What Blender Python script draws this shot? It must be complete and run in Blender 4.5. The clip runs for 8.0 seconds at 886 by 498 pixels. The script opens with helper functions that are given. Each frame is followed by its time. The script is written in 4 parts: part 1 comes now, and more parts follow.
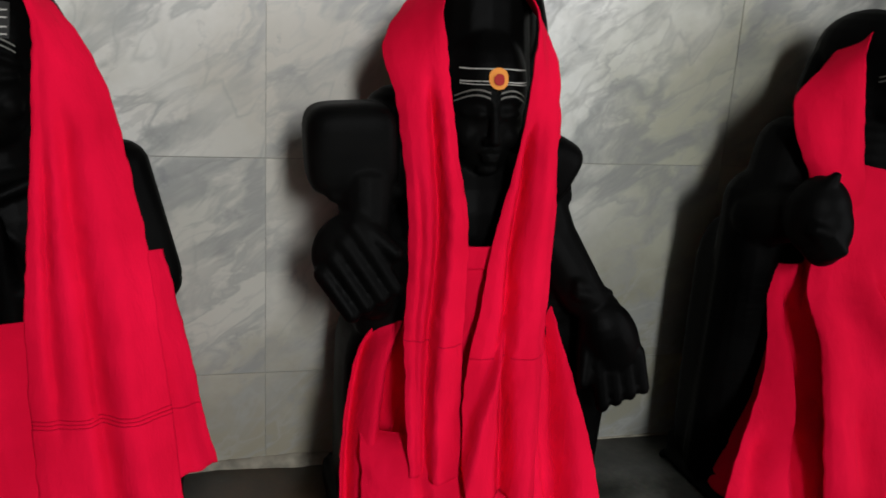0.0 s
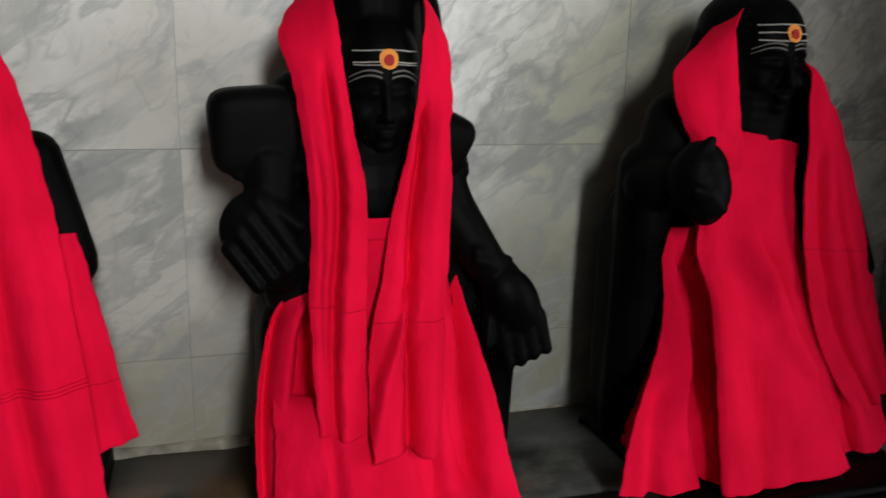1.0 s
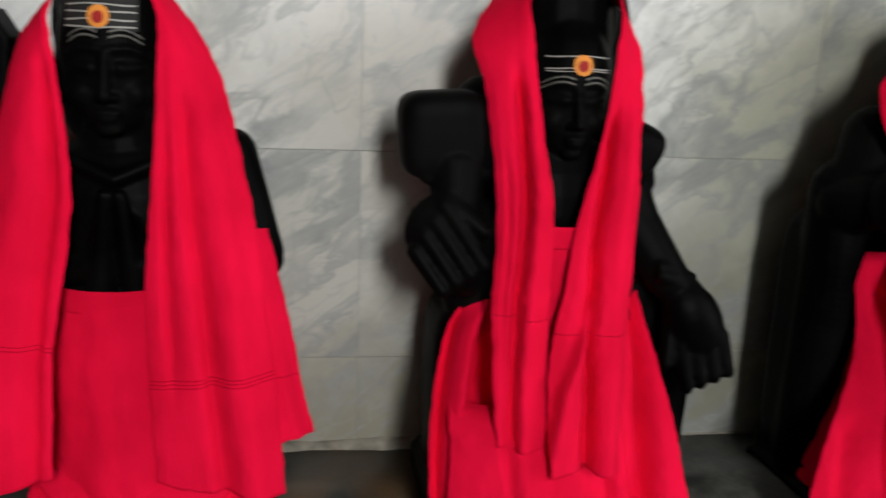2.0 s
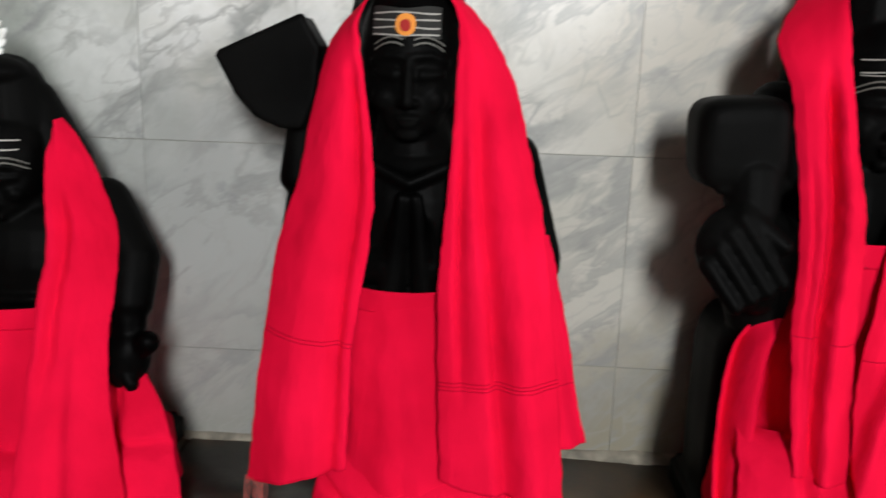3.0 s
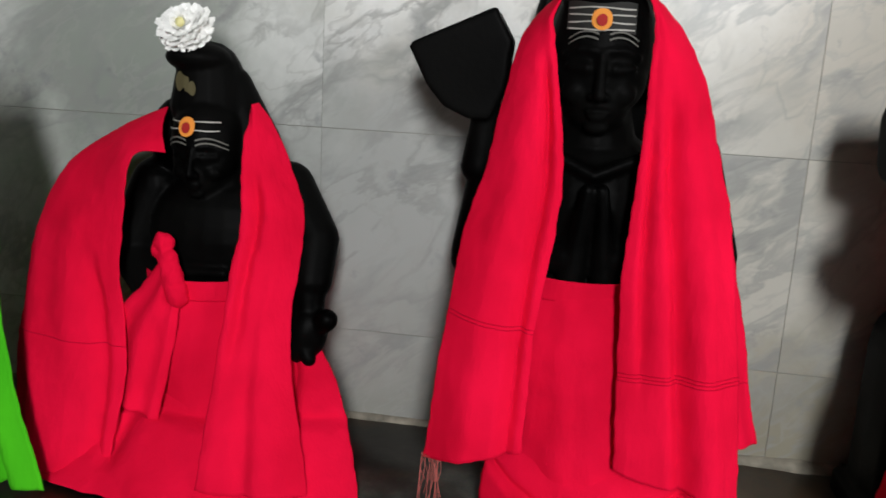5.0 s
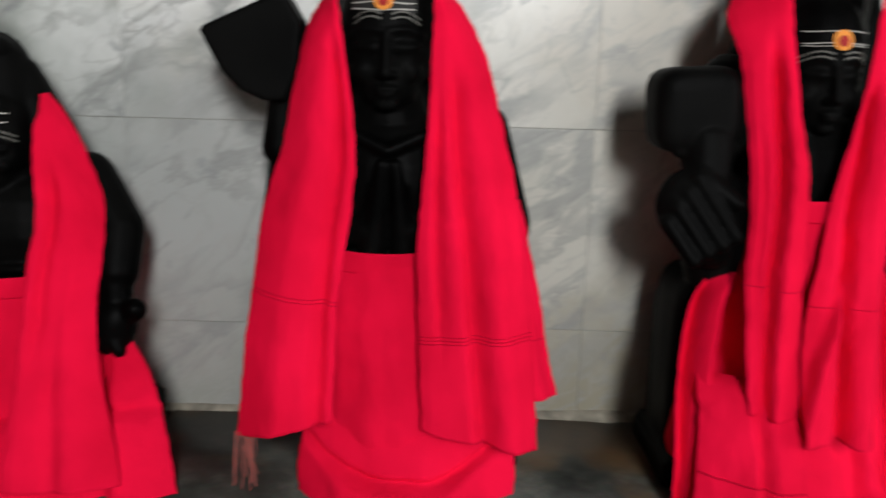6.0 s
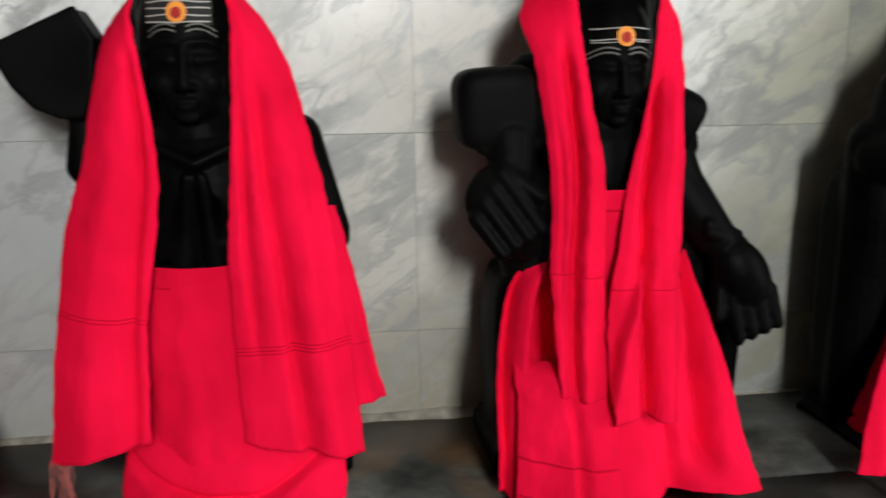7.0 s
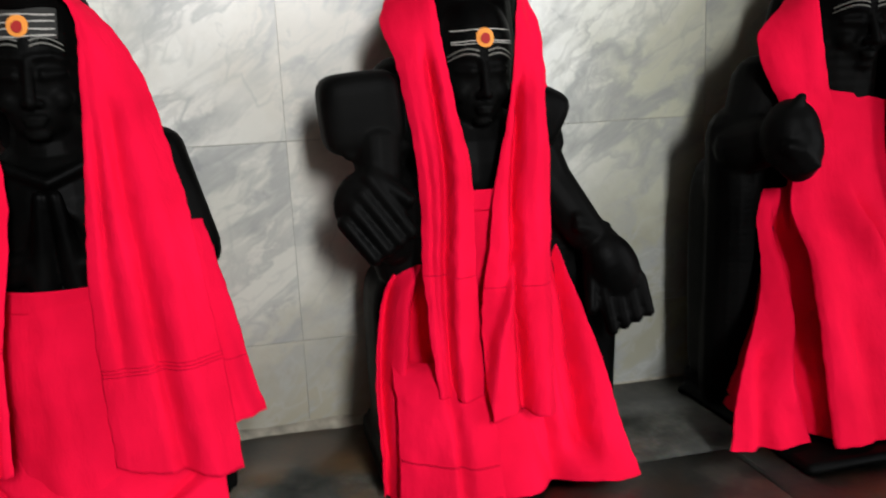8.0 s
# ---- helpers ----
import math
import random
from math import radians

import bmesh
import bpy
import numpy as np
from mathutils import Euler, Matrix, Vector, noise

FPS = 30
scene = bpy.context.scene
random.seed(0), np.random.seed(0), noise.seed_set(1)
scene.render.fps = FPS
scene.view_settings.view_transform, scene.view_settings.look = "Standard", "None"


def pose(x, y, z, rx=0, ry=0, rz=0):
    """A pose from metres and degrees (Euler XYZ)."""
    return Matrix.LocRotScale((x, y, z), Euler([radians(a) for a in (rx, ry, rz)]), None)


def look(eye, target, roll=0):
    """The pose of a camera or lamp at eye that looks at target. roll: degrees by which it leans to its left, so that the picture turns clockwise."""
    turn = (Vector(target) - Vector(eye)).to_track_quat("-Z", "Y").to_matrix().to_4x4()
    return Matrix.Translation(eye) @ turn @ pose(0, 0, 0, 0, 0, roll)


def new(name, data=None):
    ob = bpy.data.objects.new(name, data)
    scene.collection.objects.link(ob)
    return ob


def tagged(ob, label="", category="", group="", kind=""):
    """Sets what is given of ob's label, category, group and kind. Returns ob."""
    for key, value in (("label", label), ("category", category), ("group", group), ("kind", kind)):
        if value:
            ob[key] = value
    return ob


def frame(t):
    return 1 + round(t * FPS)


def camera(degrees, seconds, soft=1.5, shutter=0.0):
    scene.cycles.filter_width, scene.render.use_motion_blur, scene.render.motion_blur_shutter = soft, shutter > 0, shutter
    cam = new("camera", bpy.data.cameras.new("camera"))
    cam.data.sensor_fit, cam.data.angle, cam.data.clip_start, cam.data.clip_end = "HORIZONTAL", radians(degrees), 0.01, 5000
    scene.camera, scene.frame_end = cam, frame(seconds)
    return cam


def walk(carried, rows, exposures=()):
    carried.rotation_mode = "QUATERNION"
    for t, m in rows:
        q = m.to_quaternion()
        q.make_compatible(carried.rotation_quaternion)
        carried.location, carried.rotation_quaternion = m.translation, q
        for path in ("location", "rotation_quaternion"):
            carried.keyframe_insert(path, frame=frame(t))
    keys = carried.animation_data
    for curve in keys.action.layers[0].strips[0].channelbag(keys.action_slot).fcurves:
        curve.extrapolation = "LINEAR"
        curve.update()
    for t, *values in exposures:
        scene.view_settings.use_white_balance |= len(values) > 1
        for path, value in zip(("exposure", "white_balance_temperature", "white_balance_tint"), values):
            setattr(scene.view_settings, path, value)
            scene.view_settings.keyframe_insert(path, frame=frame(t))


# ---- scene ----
cam = camera(56.0, 8.0, soft=1.6, shutter=0.5)
PATH = [
    (0, (-0.049, -1.1, 0.593), (0.451, 0.769, 0.087), 3.3),
    (0.2, (-0.048, -1.106, 0.577), (0.475, 0.758, 0.085), 2.8),
    (0.5, (-0.027, -1.159, 0.521), (0.537, 0.714, 0.104), 1.9),
    (0.7, (-0.005, -1.171, 0.519), (0.629, 0.687, 0.111), 2.0),
    (1, (0.012, -1.19, 0.55), (0.583, 0.673, 0.099), 1.1),
    (1.2, (0.01, -1.188, 0.546), (0.537, 0.687, 0.091), 0.8),
    (2.3, (-0.113, -1.147, 0.54), (0.081, 0.798, 0.114), 2.7),
    (2.5, (-0.145, -1.145, 0.541), (-0.04, 0.809, 0.126), 2.7),
    (2.7, (-0.177, -1.142, 0.521), (-0.15, 0.821, 0.14), 2.4),
    (3, (-0.2, -1.132, 0.544), (-0.289, 0.815, 0.094), 1.8),
    (3.5, (-0.253, -1.134, 0.538), (-0.438, 0.802, 0.073), 2.7),
    (4, (-0.294, -1.137, 0.548), (-0.59, 0.787, 0.089), 3.3),
    (4.2, (-0.302, -1.14, 0.545), (-0.641, 0.778, 0.087), 3.4),
    (5.3, (-0.314, -1.177, 0.516), (-0.52, 0.766, 0.086), 3.1),
    (5.5, (-0.3, -1.179, 0.511), (-0.444, 0.77, 0.089), 3.3),
    (5.8, (-0.227, -1.188, 0.493), (-0.36, 0.765, 0.092), 1.8),
    (6, (-0.225, -1.199, 0.504), (-0.204, 0.754, 0.074), 1.6),
    (6.5, (-0.173, -1.205, 0.509), (-0.001, 0.741, 0.076), 0.1),
    (7, (-0.121, -1.219, 0.501), (0.135, 0.722, 0.094), -0.8),
    (7.2, (-0.106, -1.22, 0.491), (0.238, 0.71, 0.091), -1.1),
    (7.5, (-0.084, -1.227, 0.502), (0.353, 0.677, 0.071), -1.4),
    (7.8, (-0.047, -1.234, 0.513), (0.397, 0.662, 0.059), -2.2),
    (8, (-0.063, -1.229, 0.496), (0.383, 0.68, 0.099), -2.8),
]
walk(cam, [(t, look(eye, target, roll)) for t, eye, target, roll in PATH],
     [(0.0, -0.40), (1.2, -0.42), (2.3, -0.12), (2.8, 0.04), (3.3, 0.18), (4.2, 0.10), (5.5, -0.08), (7.0, 0.08), (8.0, 0.20)])

# ---- light: area lamps for daylight in an added hall door, behind an added inner doorway, and an added east door ----
world = bpy.data.worlds.new("sky")
scene.world = world
world.use_nodes = True
sky = world.node_tree.nodes.new("ShaderNodeTexSky")
sky.sky_type, sky.sun_disc = "NISHITA", False
sky.sun_elevation, sky.sun_rotation = radians(40), radians(70)
world.node_tree.links.new(sky.outputs[0], world.node_tree.nodes["Background"].inputs[0])
world.node_tree.nodes["Background"].inputs[1].default_value = 0.1


def opening_light(name, m, width, height, watts, colour):
    lamp = bpy.data.lights.new(name, "AREA")
    lamp.shape, lamp.size, lamp.size_y, lamp.energy, lamp.color = "RECTANGLE", width, height, watts, colour
    ob = new(name, lamp)
    ob.matrix_world = m
    return ob


opening_light("hall_daylight", look((0.35, -4.25, 1.7), (0.0, 0.0, 0.3)), 0.45, 1.2, 156, (0.975, 0.985, 1.0))
opening_light("door_daylight", look((2.64, -1.65, 0.75), (0.4, -0.2, 0.3)), 1.4, 1.9, 42, (0.97, 0.985, 1.0))


# ---- materials ----
def material(name, colour, rough=0.6, specular=0.5):
    m = bpy.data.materials.new(name)
    m.use_nodes = True
    b = m.node_tree.nodes["Principled BSDF"]
    b.inputs["Base Color"].default_value = (*colour, 1)
    b.inputs["Roughness"].default_value = rough
    b.inputs["Specular IOR Level"].default_value = specular
    return m


def node(m, kind, links=(), **values):
    """A node with its input values (by name) and links (input, from node, output)."""
    n = m.node_tree.nodes.new(kind)
    for k, v in values.items():
        n.inputs[k.replace("_", " ")].default_value = v
    for name, other, out in links:
        m.node_tree.links.new(other.outputs[out], n.inputs[name])
    return n


def ramp(m, source, out, stops):
    n = m.node_tree.nodes.new("ShaderNodeValToRGB")
    e = n.color_ramp.elements
    while len(e) < len(stops):
        e.new(0.5)
    for el, (at, c) in zip(e, stops):
        el.position, el.color = at, (*c, 1) if len(c) == 3 else c
    m.node_tree.links.new(source.outputs[out], n.inputs[0])
    return n


def mix(m, fac, a, b, blend="MIX"):
    """Mixes colours; fac is a number or (node, output); a and b are colours or (node, output)."""
    n = m.node_tree.nodes.new("ShaderNodeMix")
    n.data_type, n.blend_type = "RGBA", blend
    for i, v in ((0, fac), (6, a), (7, b)):
        if isinstance(v, tuple) and len(v) == 2:
            m.node_tree.links.new(v[0].outputs[v[1]], n.inputs[i])
        elif i == 0:
            n.inputs[0].default_value = v
        else:
            n.inputs[i].default_value = (*v, 1)
    return n


def bump(m, source, out, strength, distance):
    n = node(m, "ShaderNodeBump", [("Height", source, out)], Strength=strength, Distance=distance)
    m.node_tree.links.new(n.outputs[0], m.node_tree.nodes["Principled BSDF"].inputs["Normal"])
    return n


def colour_from(m, source, out):
    m.node_tree.links.new(source.outputs[out], m.node_tree.nodes["Principled BSDF"].inputs["Base Color"])


def marble_material():
    m = material("marble", (0.7, 0.7, 0.67), 0.32)
    geo = node(m, "ShaderNodeNewGeometry")
    info = node(m, "ShaderNodeObjectInfo")
    shift = node(m, "ShaderNodeVectorMath", [(0, info, "Random")])
    shift.operation = "MULTIPLY"
    shift.inputs[1].default_value = (7.0, 3.0, 5.0)
    place = node(m, "ShaderNodeVectorMath", [(0, geo, "Position"), (1, shift, 0)])
    spun = node(m, "ShaderNodeMapping", [("Vector", place, 0)])
    spun.inputs["Rotation"].default_value = (0, radians(36), 0)
    turned = node(m, "ShaderNodeMapping", [("Vector", spun, 0)])
    turned.inputs["Scale"].default_value = (0.46, 1.0, 1.1)
    warp = node(m, "ShaderNodeTexNoise", [("Vector", turned, 0)], Scale=7.0, Detail=4.0)
    warped = node(m, "ShaderNodeVectorMath", [(0, warp, "Color")])
    warped.operation = "SCALE"
    warped.inputs["Scale"].default_value = 0.14
    where = node(m, "ShaderNodeVectorMath", [(0, turned, 0), (1, warped, 0)])
    # milky clouds from blue-grey to white
    cloud = node(m, "ShaderNodeTexNoise", [("Vector", place, 0)], Scale=5.0, Detail=6.0, Roughness=0.6)
    base = ramp(m, cloud, 0, [(0.30, (0.52, 0.53, 0.51)), (0.45, (0.71, 0.715, 0.69)), (0.62, (0.88, 0.88, 0.85))])
    # large warm stains that run across the tiles
    stain = node(m, "ShaderNodeTexNoise", [("Vector", geo, "Position")], Scale=3.1, Detail=6.0, Roughness=0.62)
    brown = ramp(m, stain, 0, [(0.46, (0, 0, 0)), (0.68, (0.6, 0.6, 0.6))])
    washed = mix(m, (brown, 0), (base, 0), (0.43, 0.40, 0.28))
    # oily dirt patches with the figures' shade painted in: centre x and z, radius
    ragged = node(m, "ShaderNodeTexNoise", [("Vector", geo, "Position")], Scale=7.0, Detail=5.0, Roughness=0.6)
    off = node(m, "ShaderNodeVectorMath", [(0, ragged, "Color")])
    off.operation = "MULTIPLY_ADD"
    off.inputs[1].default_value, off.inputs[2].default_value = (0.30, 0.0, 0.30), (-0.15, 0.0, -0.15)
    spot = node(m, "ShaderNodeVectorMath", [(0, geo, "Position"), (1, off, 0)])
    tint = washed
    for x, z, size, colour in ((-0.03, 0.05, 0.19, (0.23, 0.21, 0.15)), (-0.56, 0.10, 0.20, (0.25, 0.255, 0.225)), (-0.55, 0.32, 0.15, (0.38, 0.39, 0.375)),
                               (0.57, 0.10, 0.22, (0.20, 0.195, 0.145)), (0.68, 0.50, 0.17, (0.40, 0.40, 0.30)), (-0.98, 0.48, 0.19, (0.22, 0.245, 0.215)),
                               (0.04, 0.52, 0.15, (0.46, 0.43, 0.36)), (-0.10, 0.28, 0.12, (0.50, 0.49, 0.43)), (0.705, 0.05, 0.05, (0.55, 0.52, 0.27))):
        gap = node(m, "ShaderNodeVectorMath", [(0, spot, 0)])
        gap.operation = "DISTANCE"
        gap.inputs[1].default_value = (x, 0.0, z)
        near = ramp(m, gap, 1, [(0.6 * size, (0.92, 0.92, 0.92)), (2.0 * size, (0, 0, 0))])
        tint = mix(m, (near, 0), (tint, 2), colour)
    # long soft veins that run up to the east, in two sizes, broken up by a patch mask
    faint = node(m, "ShaderNodeTexNoise", [("Vector", place, 0)], Scale=6.0, Detail=3.0)
    patch = ramp(m, faint, 0, [(0.36, (0.12, 0.12, 0.12)), (0.56, (1, 1, 1))])
    first = tint
    for scale, detail, core, weight_top, colour in ((5.0, 6.0, 0.040, 0.72, (0.24, 0.25, 0.24)), (9.5, 6.0, 0.034, 0.60, (0.27, 0.275, 0.26)), (18.0, 4.0, 0.030, 0.38, (0.34, 0.34, 0.32))):
        veins = node(m, "ShaderNodeTexNoise", [("Vector", where, 0)], Scale=scale, Detail=detail, Roughness=0.56)
        line = ramp(m, veins, 0, [(0.5 - 1.6 * core, (0, 0, 0)), (0.5 - 0.12 * core, (weight_top,) * 3), (0.5 + 0.12 * core, (weight_top,) * 3), (0.5 + 0.9 * core, (0, 0, 0))])
        weight = mix(m, 1.0, (line, 0), (patch, 0), "MULTIPLY")
        first = mix(m, (weight, 2), (first, 2), colour)
    # thin branches that lie flatter
    leaned = node(m, "ShaderNodeMapping", [("Vector", place, 0)])
    leaned.inputs["Rotation"].default_value = (0, radians(62), 0)
    narrow = node(m, "ShaderNodeMapping", [("Vector", leaned, 0)])
    narrow.inputs["Scale"].default_value = (0.5, 1.0, 1.2)
    small = node(m, "ShaderNodeTexNoise", [("Vector", narrow, 0)], Scale=10.0, Detail=3.0, Roughness=0.5)
    thread = ramp(m, small, 0, [(0.478, (0, 0, 0)), (0.5, (0.45, 0.45, 0.45)), (0.516, (0, 0, 0))])
    gate = ramp(m, faint, 0, [(0.42, (1, 1, 1)), (0.56, (0.05, 0.05, 0.05))])
    hair = mix(m, 1.0, (thread, 0), (gate, 0), "MULTIPLY")
    second = mix(m, (hair, 2), (first, 2), (0.30, 0.305, 0.28))
    # dark bluish knots and small specks
    knots = node(m, "ShaderNodeTexNoise", [("Vector", place, 0)], Scale=17.0, Detail=5.0, Roughness=0.6)
    blot = ramp(m, knots, 0, [(0.63, (0, 0, 0)), (0.74, (0.7, 0.7, 0.7))])
    veined = mix(m, (blot, 0), (second, 2), (0.21, 0.22, 0.225))
    dots = node(m, "ShaderNodeTexVoronoi", [("Vector", place, 0)], Scale=9.0)
    speck = ramp(m, dots, "Distance", [(0.0, (1, 1, 1)), (0.045, (0, 0, 0))])
    done = mix(m, (speck, 0), (veined, 2), (0.2, 0.2, 0.2))
    colour_from(m, done, 2)
    bump(m, cloud, 0, 0.15, 0.002)
    return m


def cloth_material(name, colour, dark):
    m = material(name, colour, 0.9, 0.05)
    tex = node(m, "ShaderNodeTexCoord")
    large = node(m, "ShaderNodeTexNoise", [("Vector", tex, "Object")], Scale=9.0, Detail=3.0)
    tone = ramp(m, large, 0, [(0.3, dark), (0.7, colour)])
    weave = node(m, "ShaderNodeTexNoise", [("Vector", tex, "Object")], Scale=900.0, Detail=2.0)
    fine = mix(m, 0.12, (tone, 0), (weave, "Color"), "MULTIPLY")
    colour_from(m, fine, 2)
    drawn = node(m, "ShaderNodeMapping", [("Vector", tex, "Object")])
    drawn.inputs["Scale"].default_value = (1.0, 1.0, 0.3)
    crease = node(m, "ShaderNodeTexNoise", [("Vector", drawn, 0)], Scale=46.0, Detail=5.0, Roughness=0.62)
    bump(m, crease, 0, 0.6, 0.004)
    return m


def stone_material():
    m = material("black_oiled_stone", (0.012, 0.012, 0.012), 0.5, 0.032)
    tex = node(m, "ShaderNodeTexCoord")
    worn = node(m, "ShaderNodeTexNoise", [("Vector", tex, "Object")], Scale=7.0, Detail=6.0)
    tone = ramp(m, worn, 0, [(0.38, (0.0004, 0.0004, 0.0004)), (0.76, (0.0045, 0.0045, 0.0042))])
    colour_from(m, tone, 0)
    rough = ramp(m, worn, 0, [(0.3, (0.40, 0.40, 0.40)), (0.7, (0.6, 0.6, 0.6))])
    m.node_tree.links.new(rough.outputs[0], m.node_tree.nodes["Principled BSDF"].inputs["Roughness"])
    grain = node(m, "ShaderNodeTexNoise", [("Vector", tex, "Object")], Scale=160.0, Detail=3.0)
    bump(m, grain, 0, 0.25, 0.001)
    return m


def slab_material():
    m = material("granite_slab", (0.15, 0.15, 0.14), 0.45)
    geo = node(m, "ShaderNodeNewGeometry")
    big = node(m, "ShaderNodeTexNoise", [("Vector", geo, "Position")], Scale=11.0, Detail=7.0, Roughness=0.7)
    tone = ramp(m, big, 0, [(0.32, (0.014, 0.015, 0.013)), (0.5, (0.038, 0.04, 0.034)), (0.68, (0.095, 0.094, 0.08))])
    rust = node(m, "ShaderNodeTexNoise", [("Vector", geo, "Position")], Scale=4.0, Detail=4.0)
    brown = ramp(m, rust, 0, [(0.52, (0, 0, 0)), (0.66, (1, 1, 1))])
    stained = mix(m, (brown, 0), (tone, 0), (0.13, 0.075, 0.035))
    grit = node(m, "ShaderNodeTexNoise", [("Vector", geo, "Position")], Scale=220.0, Detail=2.0)
    done = mix(m, 0.35, (stained, 2), (grit, "Color"), "OVERLAY")
    colour_from(m, done, 2)
    bump(m, big, 0, 0.4, 0.004)
    return m


def plaster_material(name, colour, scale=6.0, low=0.75):
    m = material(name, colour, 0.8)
    geo = node(m, "ShaderNodeNewGeometry")
    n = node(m, "ShaderNodeTexNoise", [("Vector", geo, "Position")], Scale=scale, Detail=6.0)
    tone = ramp(m, n, 0, [(0.3, tuple(c * low for c in colour)), (0.7, colour)])
    colour_from(m, tone, 0)
    bump(m, n, 0, 0.3, 0.003)
    return m


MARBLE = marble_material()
STONE = stone_material()
SLAB = slab_material()
RED = cloth_material("red_cotton", (0.86, 0.0048, 0.045), (0.66, 0.003, 0.030))
STITCH = cloth_material("dark_red_stitching", (0.56, 0.003, 0.028), (0.48, 0.002, 0.022))
GREEN = cloth_material("green_cotton", (0.07, 0.5, 0.012), (0.04, 0.36, 0.01))
GROUT = plaster_material("grey_grout", (0.36, 0.36, 0.32))
CEMENT = plaster_material("pale_cement", (0.36, 0.33, 0.26), 34.0, 0.3)
LIME = plaster_material("lime_plaster", (0.42, 0.41, 0.38))
FLOOR = plaster_material("floor_cement", (0.25, 0.24, 0.22))
ASH = plaster_material("white_ash_paint", (0.4, 0.385, 0.35))
SMEAR = plaster_material("thin_ash_smear", (0.12, 0.115, 0.1))
THREAD = plaster_material("faded_red_thread", (0.5, 0.12, 0.1))
VEIL = plaster_material("rubbed_ash", (0.011, 0.0105, 0.009))
BROWN = plaster_material("dried_petals", (0.09, 0.075, 0.03))
ORANGE = plaster_material("sandal_paste", (0.85, 0.3, 0.04))
VERMILION = plaster_material("vermilion_powder", (0.38, 0.01, 0.008))
PETAL = plaster_material("white_petal", (0.93, 0.93, 0.9))
POLLEN = plaster_material("pale_yellow_centre", (0.8, 0.75, 0.35))


# ---- mesh helpers ----
ROOM_W, ROOM_E, ROOM_S, HALL_S, FLOOR_Z, CEIL_Z, LEDGE_Z = -2.68, 2.68, -2.5, -4.3, -0.62, 2.8, -0.019
# how each figure with its cloths stands on the ledge: middle x, width scale, shift, depth scale, depth shift, height scale
STANDS = {
    "praying": (-0.27, 1.0, 0.001, 1.0, 0.006, 0.990),
    "giving": (0.24, 1.003, -0.011, 1.013, -0.0016, 0.9815),
    "clasping": (0.79, 1.013, -0.0064, 1.009, -0.0148, 0.993),
    "seated": (-0.78, 0.985, 0.0, 0.98, 0.0253, 0.997),
    "": (0.0, 1.0, 0.0, 1.0, 0.0, 1.0),
}
standing = ""


def stand(p):
    """A point of the figure at work, set on the ledge."""
    c, sx, dx, ky, by, sz = STANDS[standing]
    return Vector((c + sx * (p[0] - c) + dx, ky * p[1] + by, LEDGE_Z + sz * (p[2] - LEDGE_Z)))


def mesh_object(name, bm, materials, base):
    for v in bm.verts:
        v.co = stand(v.co)
    bmesh.ops.translate(bm, verts=bm.verts, vec=-Vector(base))
    data = bpy.data.meshes.new(name)
    bm.to_mesh(data)
    bm.free()
    for mat in materials if isinstance(materials, (list, tuple)) else [materials]:
        data.materials.append(mat)
    for p in data.polygons:
        p.use_smooth = True
    return new(name, data)


def thing(name, bm, materials, base, label, category, group="", kind=""):
    ob = mesh_object(name, bm, materials, base)
    ob.location = base
    return tagged(ob, label, category, group, kind)


def part(name, bm, materials, parent, label=""):
    """One mesh under a thing or a part; bm is in world coordinates."""
    base, up = Vector((0, 0, 0)), parent
    while up:
        base, up = base + up.location, up.parent
    ob = mesh_object(name, bm, materials, base)
    ob.parent = parent
    return tagged(ob, label)


def box(bm, lo, hi, mat=0, bevel=0.0):
    made = bmesh.ops.create_cube(bm, size=1.0)["verts"]
    for v in made:
        v.co = Vector([(a + b) / 2 + c * (b - a) for a, b, c in zip(lo, hi, v.co)])
    faces = {f for v in made for f in v.link_faces}
    for f in faces:
        f.material_index = mat
    if bevel:
        edges = {e for v in made for e in v.link_edges}
        bmesh.ops.bevel(bm, geom=list(edges), offset=bevel, segments=2, affect="EDGES")


def ball(seg):
    """The points and faces of a unit ball."""
    rings = seg // 2
    pts = [(0, 0, -1)]
    for j in range(1, rings):
        h = -math.pi / 2 + math.pi * j / rings
        pts += [(math.cos(h) * math.cos(2 * math.pi * i / seg), math.cos(h) * math.sin(2 * math.pi * i / seg), math.sin(h)) for i in range(seg)]
    pts.append((0, 0, 1))
    top, faces = len(pts) - 1, []
    for i in range(seg):
        n = (i + 1) % seg
        faces.append((0, 1 + n, 1 + i))
        faces += [(1 + j * seg + i, 1 + j * seg + n, 1 + (j + 1) * seg + n, 1 + (j + 1) * seg + i) for j in range(rings - 2)]
        faces.append((1 + (rings - 2) * seg + i, 1 + (rings - 2) * seg + n, top))
    return [Vector(p) for p in pts], faces


BALLS = {seg: ball(seg) for seg in (12, 16, 24, 32)}


def blob(bm, at, radii, turn=(0, 0, 0), seg=24):
    pts, faces = BALLS[seg]
    m = pose(*at, *turn) @ Matrix.Diagonal((*radii, 1))
    made = [bm.verts.new(m @ p) for p in pts]
    for f in faces:
        bm.faces.new([made[i] for i in f])


def cushion(bm, at, half, turn=(0, 0, 0), power=0.45, seg=32):
    """A block with well rounded edges."""
    pts, faces = BALLS[seg]
    m = pose(*at, *turn) @ Matrix.Diagonal((*half, 1))
    made = [bm.verts.new(m @ Vector([math.copysign(abs(c) ** power, c) for c in p])) for p in pts]
    for f in faces:
        bm.faces.new([made[i] for i in f])


